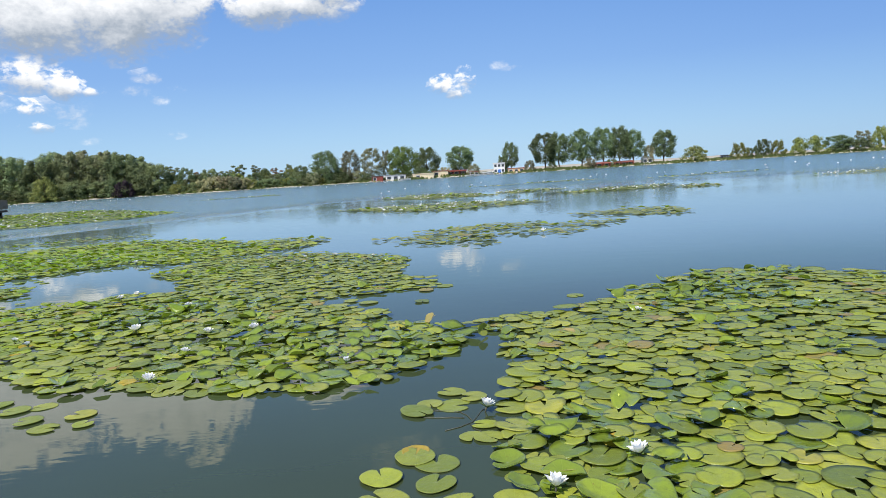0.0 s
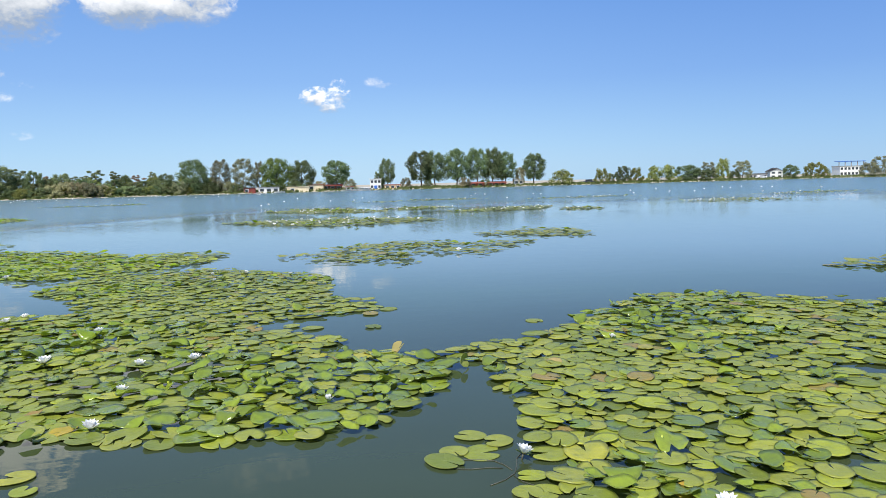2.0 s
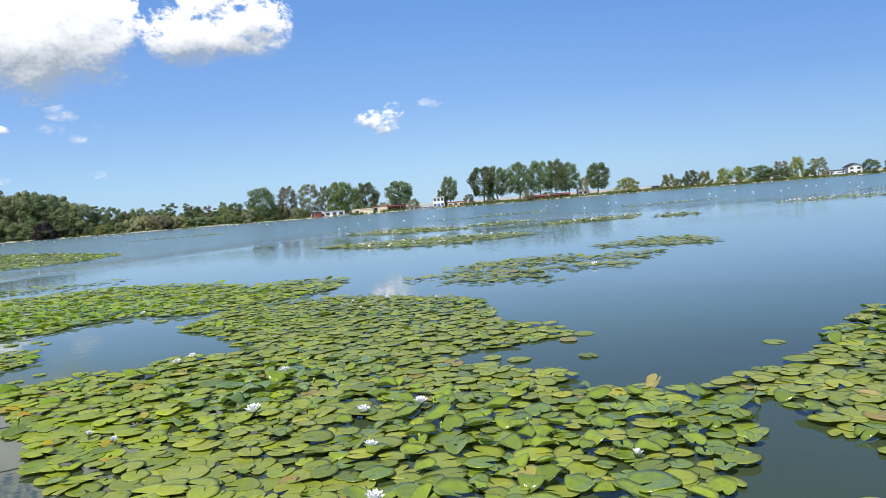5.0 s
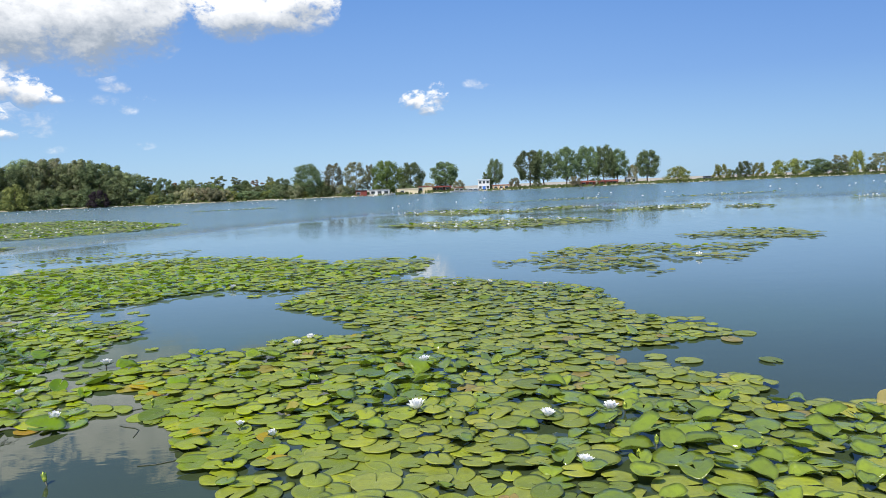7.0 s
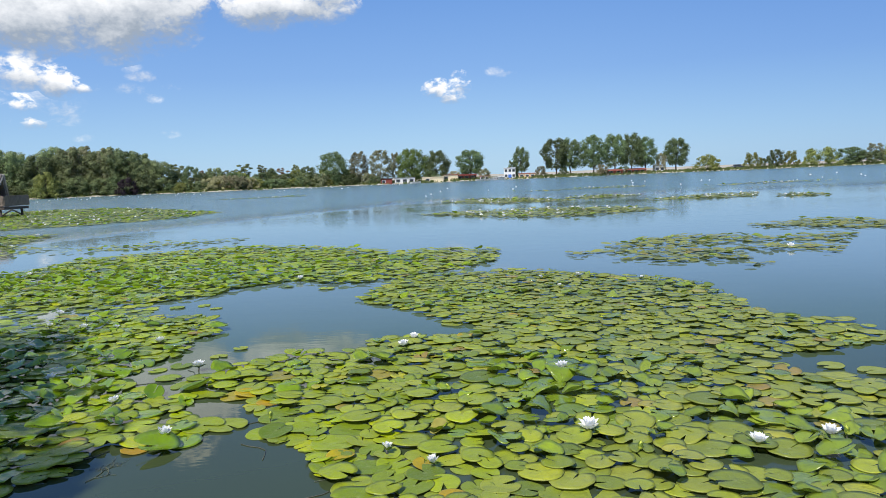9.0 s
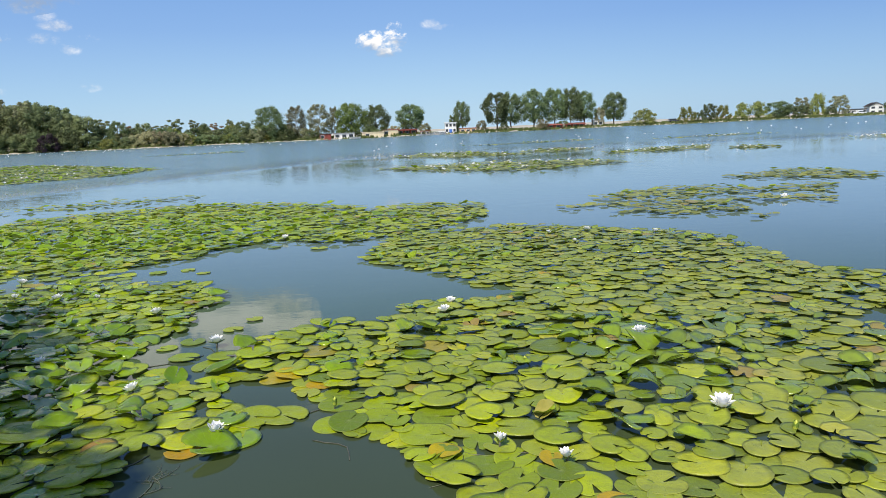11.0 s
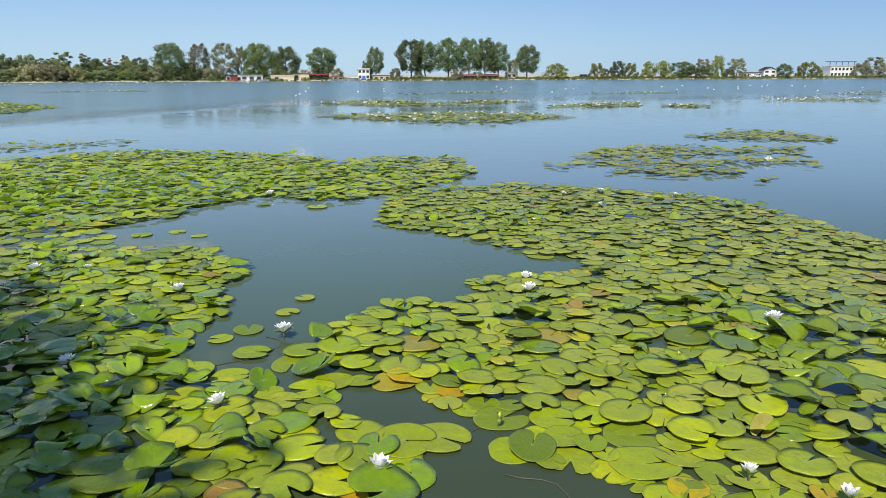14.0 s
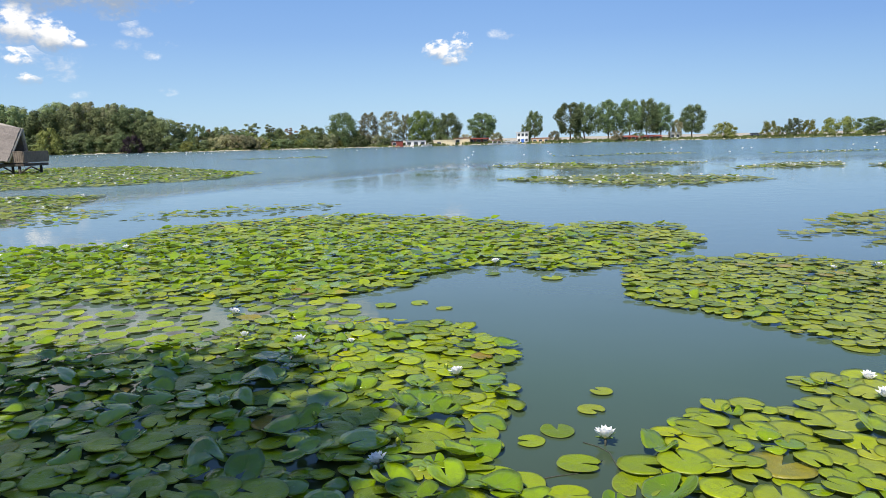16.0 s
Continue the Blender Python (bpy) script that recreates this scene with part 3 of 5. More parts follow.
BEDS_FAR = [
    # outline, leaf radius, spacing, tries, holes, blossoms
    ([(12.2, 10.3), (14, 11), (18, 11), (17, 8), (12.6, 9.0)], 0.15, 0.62, 6000, 0.1, 2),
    ([(-15.4, 22.2), (-14.3, 23.8), (-12.7, 25.1), (-10.4, 25.7), (-9.2, 24.9), (-10.9, 23.6), (-12.5, 22.6)], 0.13, 0.95, 3600, 0.35, 0),
    ([(0.4, 17.5), (2.7, 19.2), (4.7, 20.6), (5.8, 19.0), (8.2, 19.2), (6.6, 16.0), (3.4, 13.8), (2.4, 14.4), (1.6, 15.4), (0.3, 15.7)], 0.135, 0.66, 16000, 0.62, 1),
    ([(7.0, 22.5), (9.8, 24.2), (11.3, 23.5), (11.1, 20.7), (10.0, 20.2), (8.2, 21.2)], 0.14, 0.62, 6000, 0.1, 0),
    ([(-4.2, 37.0), (-0.4, 37.8), (3.1, 38.0), (6.5, 36.0), (7.8, 33.0), (3.2, 30.4), (0.3, 31.2), (-1.8, 33.8)], 0.17, 0.62, 12000, 0.05, 34),
    ([(-3.2, 52), (1.0, 56), (4.0, 53.5), (6.0, 46.3), (0.7, 45.8)], 0.18, 0.62, 7200, 0.25, 22),
    ([(6.2, 51), (9.8, 55), (11.8, 51.5), (7.8, 47.6)], 0.18, 0.62, 3600, 0.25, 14),
    ([(9.6, 43.0), (14.5, 47.4), (18.6, 47.8), (16.2, 42.4), (12.5, 41.8)], 0.18, 0.62, 4800, 0.3, 24),
    ([(17.1, 42.4), (19.8, 44.6), (20.2, 41.3), (17.4, 40.0)], 0.18, 0.62, 2160, 0.3, 6),
    ([(28.7, 48.8), (36.2, 52.8), (40.5, 50), (36, 45.6), (31.5, 46.8)], 0.18, 0.95, 2200, 0.45, 26),
    ([(22, 68), (34, 74), (36, 69), (26, 66)], 0.2, 1.05, 1200, 0.4, 14),
    ([(44, 62), (58, 68), (60, 63), (48, 59)], 0.2, 1.05, 1200, 0.4, 12),
    ([(4, 74), (18, 79), (20, 73), (8, 71)], 0.2, 1.05, 1200, 0.4, 12),
    ([(-45, 60), (-45, 72), (-36, 71.5), (-30.5, 65.5), (-18.4, 50), (-19.0, 43.2), (-21.8, 39.2), (-27.1, 36.1), (-36, 40)], 0.17, 0.62, 36000, 0.12, 70),
    ([(-30, 32.5), (-24.6, 32.2), (-19.8, 31.2), (-18.6, 26.2), (-18.6, 22.6), (-25, 21)], 0.16, 0.62, 12000, 0.2, 18),
    ([(-19.2, 26.2), (-16.0, 24.3), (-16.4, 21.3), (-18.6, 20.8)], 0.13, 0.95, 1920, 0.35, 1),
    ([(-34, 92), (-22, 97), (-21, 92), (-30, 90)], 0.2, 0.95, 1680, 0.3, 10),
]
STRAY = [(2.17, 6.6, .13), (2.32, 1.8, .15), (2.6, 2.25, .13), (2.78, 2.1, .12), (2.62, 1.92, .15), (2.42, 1.98, .11), (2.85, 1.45, .11), (2.75, 1.22, .10), (2.86, 1.2, .11),
         (2.35, 0.92, .15), (2.15, 0.62, .14), (2.5, 0.8, .15), (2.5, 0.5, .14), (2.2, 0.3, .17), (2.48, 0.12, .15), (1.95, 0.15, .14), (2.65, 0.2, .15), (2.3, -0.15, .15),
         (-3.5, 8.72, .13), (-2.55, 9.55, .15), (-5.25, 8.25, .10), (-5.75, 7.75, .10), (-5.55, 7.9, .12), (-5.5, 7.4, .14), (-5.1, 8.6, .09), (2.5, 7.9, .14), (2.2, 7.6, .15), (1.35, 6.75, .15),
         (1.05, 6.95, .13), (1.6, 6.1, .13), (4.4, 6.4, .14), (-4.45, 5.95, .18), (-4.1, 5.75, .14), (-3.95, 5.6, .09), (-4.65, 5.95, .19), (-3.45, 4.95, .1),
         (-0.6, 2.2, .13), (-1.0, 2.1, .12), (-0.75, 1.9, .13), (-1.3, 2.4, .13), (-0.45, 1.95, .09), (-1.5, 2.2, .13), (-1.1, 2.5, .12), (-1.6, 2.6, .14), (-7.0, 11.6, .13), (-6.6, 11.7, .12),
         (-6.3, 11.4, .1), (-4.8, 13.0, .15), (-5.6, 13.4, .12)]
beds_near = []
for poly, tries, hole, gap in ((BED_R, 70000, .15, .575), (BED_M, 90000, .09, .59), (BED_W, 60000, .10, .56)):
    beds_near.append(scatter(rng, inset(poly, 0.08), 0.075, 0.205, gap, tries, hole, shrink=0.22))
pads_thin = scatter(rng, BED_WS, 0.09, 0.17, 0.85, 2500, 0.3)
pads_n = scatter(rng, inset(BED_N, 0.08), 0.07, 0.155, 0.54, 110000, 0.16)


def raised_near(x, y):
    n = noise.noise(Vector((x * 0.55, y * 0.55, 2.0)))
    spots = [(1.2, 3.2, 1.5), (2.0, 4.2, 1.0), (-6.6, 7.2, 1.5), (-1.9, 6.7, 1.1), (-7.6, 10.0, 1.0), (0.4, 4.3, 1.2), (3.4, 0.2, 1.0), (-9.5, 9.2, 1.4), (6.2, 6.0, 1.2)]
    near_spot = max(math.exp(-((x - a) ** 2 + (y - b) ** 2) / (2 * s * s) * 2) for a, b, s in spots)
    return max(0.02, 0.05 + 0.16 * n + 0.42 * near_spot)


def raised_n(x, y):
    return 0.03 + 0.6 * math.exp(-((x + 13.5) ** 2 + (y - 15) ** 2) / 5) + 0.3 * math.exp(-((x + 8.6) ** 2 + (y - 15) ** 2) / 6) + 0.12 * noise.noise(Vector((x * .5, y * .5, 1)))


def from_walk(p):
    return 0.62 * (p[0] - 2.7) + 0.78 * (p[1] + 3.6)


single = []
for got, lean, leaf in zip(beds_near, (1.6, 1.7, 2.0), (MAT_PADS, MAT_PADS, MAT_PADS_DEEP)):
    got.sort(key=from_walk)
    near = [p for p in got if from_walk(p) > 3.0][:95]
    single += near
    got = [p for p in got if p not in near]
    pad_bed("lily_pad_bed", rng, got, FINE, raised_near, "dense overlapping green water lily pads on the lake", (leaf, MAT_FRESHES), lean, 0.9, 0.05, 24)
pad_bed("lily_pad_bed", rng, pads_n, MIDDLE, raised_n, "yellow-green bed of crowded water lily pads", (MAT_PADS, MAT_FRESHES), 3.4, 1.0, 0.08)
pad_bed("lily_pad_bed", rng, pads_thin, MIDDLE, lambda x, y: 0.03, "loose grey-green lily pads with open water between", (MAT_PADS, MAT_FRESHES))
far_pads = []
for outline, r, gap, tries, hole, count in BEDS_FAR:
    got = scatter(rng, outline, r * 0.7, r * 1.25, gap, tries, hole, 0.5, streak=(0.55, 1.0))
    far_pads.append(got)
    pad_bed("far_lily_pad_bed", rng, got, COARSE, lambda x, y: 0.05, "distant low island of green lily pads dotted with blossoms", (MAT_PADS_FAR, MAT_FRESHES), 3.0, 1.0, 0.08)

# the leaves nearest the walk, one by one
SINGLE = {}
for kind in range(4):
    for _ in range(8):
        v, f, u = add_rim(*pad_shape(rng, 28, 4, kind), 28)
        SINGLE.setdefault(kind, []).append((link_mesh("lily_pad", v, f, MAT_FRESH if kind >= 2 else MAT_PAD, u, True, 28), v))


def single_pad(x, y, r, kind, yaw, tx, ty, mesh=None, label="round green lily pad floating flat on the lake"):
    me, v = mesh or SINGLE[kind][rng.integers(8)]
    ob = new("lily_pad", me)
    m = Euler((tx, ty, yaw)).to_matrix().to_4x4() @ Matrix.Diagonal((r, r, r, 1))
    low = min((m @ Vector(p)).z for p in v)
    ob.matrix_world = Matrix.Translation((x, y, -low + rng.uniform(-0.003, 0.014))) @ m
    return tagged(ob, label, "lily pad", "lily pads beside the walk")


for x, y, r in STRAY:
    single_pad(x, y, r, 0, rng.uniform(0, 6.28), rng.normal(0, .012), rng.normal(0, .012), label="single green lily pad floating apart on open water")
for x, y, r in single:
    q, up = rng.random(), raised_near(x, y)
    kind = 2 if q < up * 0.5 else 3 if q < up else 1 if q < up + 0.4 else 0
    t = {0: 0.016, 1: 0.035, 2: 0.15, 3: 0.15}[kind]
    single_pad(x, y, r, kind, rng.uniform(0, 6.28), rng.normal(0, t), rng.normal(0, t),
               label="bright green lily pad curled up above the water" if kind >= 2 else "round green lily pad floating flat on the lake")
for x, y in [(-5.0, 5.5), (-1.7, 9.9), (-3.4, 5.2), (-2.8, 5.0), (-2.6, 4.5), (-4.25, 6.5), (-0.6, 3.1), (2.35, 1.0), (3.75, 1.0), (-2.4, 8.8), (-4.5, 6.75), (-3.3, 7.3), (-11.9, 13.4), (-2.75, 7.9)]:
    v, f, u = add_rim(*pad_shape(rng, 22, 4, 1), 22)
    single_pad(x, y, rng.uniform(0.085, 0.13), 1, rng.uniform(0, 6.28), rng.normal(0, .06), rng.normal(0, .06), (link_mesh("lily_pad", v, f, MAT_YELLOW, u, True, 22), v), "yellowed lily pad among green ones")
for x, y in [(2.3, 17.9), (2.0, 5.0), (2.35, 5.0), (5.2, 5.2), (3.9, 4.1), (-1.0, 3.6), (-2.7, 5.6), (-2.9, 7.8)]:
    v, f, u = add_rim(*pad_shape(rng, 22, 4, 2), 22)
    single_pad(x, y, rng.uniform(0.07, 0.11), 2, rng.uniform(0, 6.28), rng.normal(0, .3), rng.normal(0, .3), (link_mesh("lily_pad", v, f, MAT_BROWN, u, True, 22), v), "withered brown lily pad curled at its edge")
v, f, u = add_rim(*pad_shape(rng, 22, 4, 2), 22)
single_pad(2.95, 4.25, 0.10, 2, 0.95, 1.35, 0.1, (link_mesh("lily_pad", v, f, MAT_PAD, u), v), "dark green lily pad standing on edge in the water")


# thin stalks lying just under the surface between the leaves
for x, y, ang, ln in [(2.45, 1.7, -0.5, .5), (2.6, 1.75, 2.4, .45), (2.75, 1.6, 0.9, .6), (2.9, 1.3, -0.8, .5), (-5.4, 5.35, 0.6, .5), (-3.1, 5.15, -0.4, .5), (-3.4, 4.7, 0.5, .6), (-3.35, 6.2, 0.1, .8),
                      (-4.2, 6.1, 1.0, .5), (-5.3, 7.5, 2.0, .5), (-5.6, 7.3, 0.6, .6), (-4.05, 5.4, 2.2, .4)]:
    pts = [(ln * (k / 5 - .5), 0.05 * math.sin(k * 1.1 + x), 0.003) for k in range(6)]
    vv, ff = tube(pts, [0.0035] * 6, 5)
    ob = new("leaf_stalk", link_mesh("leaf_stalk", vv, ff, MAT_STEM))
    ob.matrix_world = pose(x, y, 0, 0, 0, math.degrees(ang))
    tagged(ob, "thin brownish lily stalk lying at the water surface", "plant stalk", "lily stalks")


def water_weed(x, y, turn, size, seed):
    """A frond of pale bare twigs floating at the surface."""
    r = np.random.default_rng(seed)
    vv, ff = [], []

    def twig(p, ang, ln, depth):
        pts = [(p[0] + ln * k / 3 * math.cos(ang + 0.12 * k), p[1] + ln * k / 3 * math.sin(ang + 0.12 * k), 0.004) for k in range(4)]
        a, b = tube(pts, [0.0028 * size * (0.6 + 0.4 * depth)] * 4, 4)
        o = len(vv)
        vv.extend(a)
        ff.extend(tuple(i + o for i in q) for q in b)
        if depth:
            for k in (1, 2, 3):
                twig(pts[k], ang + r.choice((-1, 1)) * r.uniform(0.4, 0.9), ln * r.uniform(0.45, 0.7), depth - 1)
    twig((0, 0), 0.0, 0.28 * size, 2)
    ob = new("water_weed", link_mesh("water_weed", vv, ff, MAT_WEED))
    ob.matrix_world = pose(x, y, 0, 0, 0, turn)
    tagged(ob, "pale bare frond of water weed at the surface", "water weed", "water weed")


for x, y, turn, size, seed in ((-5.1, 4.95, 60, 0.75, 1), (-5.0, 5.06, 100, 0.6, 2), (-3.52, 4.82, 10, 0.6, 3)):
    water_weed(x, y, turn, size, seed)


# ---- blossoms ----
def petal_mesh(name, length, width, curl, mat):
    """A pointed boat-shaped petal growing along +x from the origin."""
    verts, uvs, faces = [], [], []
    n = 5
    for i in range(n + 1):
        s = i / n
        w = width * math.sin(math.pi * min(1, 0.12 + 0.88 * s)) ** 0.8 * (1 if s < 1 else 0.05)
        x = length * s
        z = curl * length * s * s
        for k in (-1, 0, 1):
            verts.append((x, k * w / 2, z + (abs(k) * 0.28 * w)))
            uvs.append((0.5 + k / 2, s))
    for i in range(n):
        for k in range(2):
            a = i * 3 + k
            faces.append((a, a + 1, a + 4, a + 3))
    return link_mesh(name, verts, faces, mat, uvs)


PETALS = [petal_mesh("petal", 0.092, 0.048, 0.12, MAT_PETAL), petal_mesh("petal", 0.082, 0.042, 0.16, MAT_PETAL), petal_mesh("petal", 0.066, 0.032, 0.18, MAT_PETAL)]
SEPAL = petal_mesh("sepal", 0.085, 0.036, 0.08, MAT_SEPAL)


def water_lily(opening):
    """White blossom: three whorls of petals round yellow stamens. opening 0 closed to 1 wide."""
    root = new("water_lily")
    root.empty_display_size = 0.05

    def whorl(mesh, name, count, pitch, lift, turn):
        for k in range(count):
            ob = new(name, mesh)
            ob.parent = root
            ob.matrix_local = pose(0, 0, lift, 0, 0, turn + 360 * k / count + rng.normal(0, 4)) @ pose(0.006, 0, 0, 0, -pitch + rng.normal(0, 4), 0)
    whorl(SEPAL, "sepal", 4, 12 + 45 * (1 - opening), 0.012, 20)
    whorl(PETALS[0], "petal", 8, 33 + 40 * (1 - opening), 0.016, 0)
    whorl(PETALS[1], "petal", 8, 54 + 24 * (1 - opening), 0.020, 22)
    whorl(PETALS[2], "petal", 7, 68 + 14 * (1 - opening), 0.022, 8)
    bm = bmesh.new()
    for k in range(14):
        a = k * 2.4
        rr = 0.004 + 0.011 * (k / 14)
        bmesh.ops.create_cone(bm, cap_ends=True, segments=4, radius1=0.0022, radius2=0.0012, depth=0.026,
                              matrix=pose(rr * math.cos(a), rr * math.sin(a), 0.036, 14 * math.sin(a), -14 * math.cos(a), 0))
    part("stamens", bm, MAT_STAMEN, root, "yellow stamens")
    vv, ff = tube([(0, 0, -0.10), (0.004, 0, -0.02), (0, 0, 0.024)], [0.006, 0.007, 0.012], 6)
    ob = new("stem", link_mesh("stem", vv, ff, MAT_STEM))
    ob.parent = root
    return tagged(root, "white water lily blossom with yellow stamens, fully open" if opening > 0.7 else "half-open white water lily blossom among pads", "water lily", "water lilies")


def lily_bud():
    root = new("lily_bud")
    bm = bmesh.new()
    bmesh.ops.create_uvsphere(bm, u_segments=8, v_segments=6, radius=1.0)
    for v in bm.verts:
        t = (v.co.z + 1) / 2
        k = 0.019 * (1 - 0.55 * t ** 2)
        v.co = Vector((v.co.x * k, v.co.y * k, 0.055 + v.co.z * 0.036))
    part("bud", bm, MAT_BUD, root, "pale yellow-green closed bud", True)
    for k in range(4):
        ob = new("sepal", SEPAL)
        ob.parent = root
        ob.matrix_local = pose(0, 0, 0.02, 0, 0, 90 * k) @ pose(0.012, 0, 0, 0, -78, 0) @ Matrix.Diagonal((0.75, 0.8, 0.8, 1))
    vv, ff = tube([(0, 0, -0.10), (0.004, 0, -0.02), (0, 0, 0.03)], [0.005, 0.005, 0.007], 6)
    ob = new("stem", link_mesh("stem", vv, ff, MAT_STEM))
    ob.parent = root
    return tagged(root, "closed yellow-green water lily bud above the pads", "flower bud", "water lily buds")


OPEN, HALF = water_lily(0.95), water_lily(0.45)
OPEN.matrix_world = pose(-1.58, 5.44, 0.03, 4, -3, 10) @ Matrix.Diagonal((1.15, 1.15, 1.15, 1))
HALF.matrix_world = pose(-4.83, 5.62, 0.035, 5, 8, 30)
OPEN_AT = [(-0.49, 5.08), (0.07, 5.17), (-0.41, 4.07), (-0.37, 3.03), (2.87, 1.74), (3.8, .7), (3.2, .3), (-3.02, 8.66), (-3.12, 8.27), (-6.2, 8.95), (-5.28, 7.68),
           (-5.65, 6.56), (-1.5, 7.1), (-0.2, 13.1), (-5.5, 14.1), (-9.2, 20.6), (-7.7, 10.0), (-6.7, 7.4), (-11.6, 14.0), (-12.3, 16.5), (-14.2, 15.7), (-8.7, 11.2)]
HALF_AT = [(-3.07, 5.21), (1.53, 3.3), (-2.73, 4.95), (0.8, 12.5), (-7.2, 9.9), (-8.3, 10.2), (-0.9, 13.0), (-0.7, 12.0), (4.9, 4.9)]
for place, src in [(p, OPEN) for p in OPEN_AT] + [(p, HALF) for p in HALF_AT]:
    big = rng.uniform(0.70, 0.86)
    copy_thing(src, pose(*place, 0.03, rng.normal(0, 9), rng.normal(0, 9), rng.uniform(0, 360)) @ Matrix.Diagonal((big, big, big, 1)))
BUD = lily_bud()
BUD.matrix_world = pose(-1.3, 5.1, 0.0, 4, 6, 0)
for x, y in [(0.2, 5.2), (0.2, 4.4), (0.9, 4.3), (0.0, 4.2), (-1.1, 6.5), (-4.1, 6.0), (-4.2, 4.3), (-6.6, 7.7), (-7.2, 8.1), (-2.6, 6.6), (3.9, 1.7), (-6.3, 9.1), (-7.9, 10.4), (-0.8, 13.2), (-1.9, 11.8)]:
    copy_thing(BUD, pose(x, y, 0.01, rng.normal(0, 12), rng.normal(0, 12), rng.uniform(0, 360)))


def far_blossom():
    """One simple blossom for the distant beds."""
    V, F, U, b = [], [], [], 0
    for count, pitch, ln in ((7, 22, 0.095), (6, 55, 0.08)):
        for k in range(count):
            m = pose(0, 0, 0.03, 0, 0, 360 * k / count + pitch) @ pose(0, 0, 0, 0, -pitch, 0)
            for p in ((0, 0, 0), (ln * .6, -.022, .005), (ln, 0, .02), (ln * .6, .022, .005)):
                V.append(tuple(m @ Vector(p)))
                U.append((0.5, 0.9))
            F.append((b, b + 1, b + 2, b + 3))
            b += 4
    V += [(-0.008, 0, -0.06), (0.008, 0, -0.06), (0, 0.01, 0.035)]
    U += [(0.5, 0.1)] * 3
    F.append((b, b + 1, b + 2))
    return link_mesh("far_water_lily", V, F, MAT_PETAL, U, False)


FAR = far_blossom()
spots = []
for (outline, r, gap, tries, hole, count), got in zip(BEDS_FAR, far_pads):
    for k in range(min(count, len(got))):
        spots.append(got[rng.integers(len(got))])
for x, y, r in spots:
    ob = new("water_lily", FAR)
    ob.matrix_world = pose(x, y, 0.03, rng.normal(0, 8), rng.normal(0, 8), rng.uniform(0, 360)) @ Matrix.Diagonal((1.15, 1.15, 1.15, 1))
    tagged(ob, "small white water lily far out on the lake", "water lily", "distant water lilies")
# the countless ones off the far bank
shape = np.array([v.co for v in FAR.vertices])
faces = [tuple(p.vertices) for p in FAR.polygons]
uv_far = [(0.5, 0.9)] * len(shape)
V, F, U = [], [], []
for k in range(150):
    if k < 120:
        x = rng.uniform(-105, -12)
        y = float(shore_y(x)) - 10 - 60 * rng.random() ** 1.8
    else:
        x, y = rng.uniform(-5, 75), rng.uniform(62, 105)
    F += [tuple(i + k * len(shape) for i in f) for f in faces]
    V.append(shape * rng.uniform(1.5, 2.3) + (x, y, 0.03))
    U += uv_far
tagged(new("distant_water_lilies", link_mesh("distant_water_lilies", np.concatenate(V), F, MAT_PETAL, U, False)), "scattered white blossoms along the far bank", "water lilies", kind="stuff")


# ---- trees ----
def leaf_cloud(rng, clumps, per, size, flat=0.0):
    """Quads scattered through clumps (x, y, z, radius); returns verts and faces."""
    n = len(clumps) * per
    c = np.repeat(np.array([k[:3] for k in clumps]), per, 0)
    r = np.repeat(np.array([k[3] for k in clumps]), per)
    d = rng.normal(size=(n, 3))
    d /= np.linalg.norm(d, axis=1, keepdims=True)
    p = c + d * (r * rng.uniform(0.45, 1.05, n))[:, None] * np.array([1, 1, 1 - flat])
    nrm = d + rng.normal(0, 0.24, (n, 3)) + np.array([0, 0, 0.4])
    nrm /= np.linalg.norm(nrm, axis=1, keepdims=True)
    a = np.cross(nrm, rng.normal(size=(n, 3)))
    a /= np.linalg.norm(a, axis=1, keepdims=True)
    b = np.cross(nrm, a)
    s = size * rng.uniform(0.6, 1.3, n)[:, None]
    v = np.stack([p - a * s * 0.5, p + b * s * 0.32, p + a * s * 0.5, p - b * s * 0.32], 1).reshape(-1, 3)
    f = np.arange(n * 4).reshape(-1, 4).tolist()
    return v, f


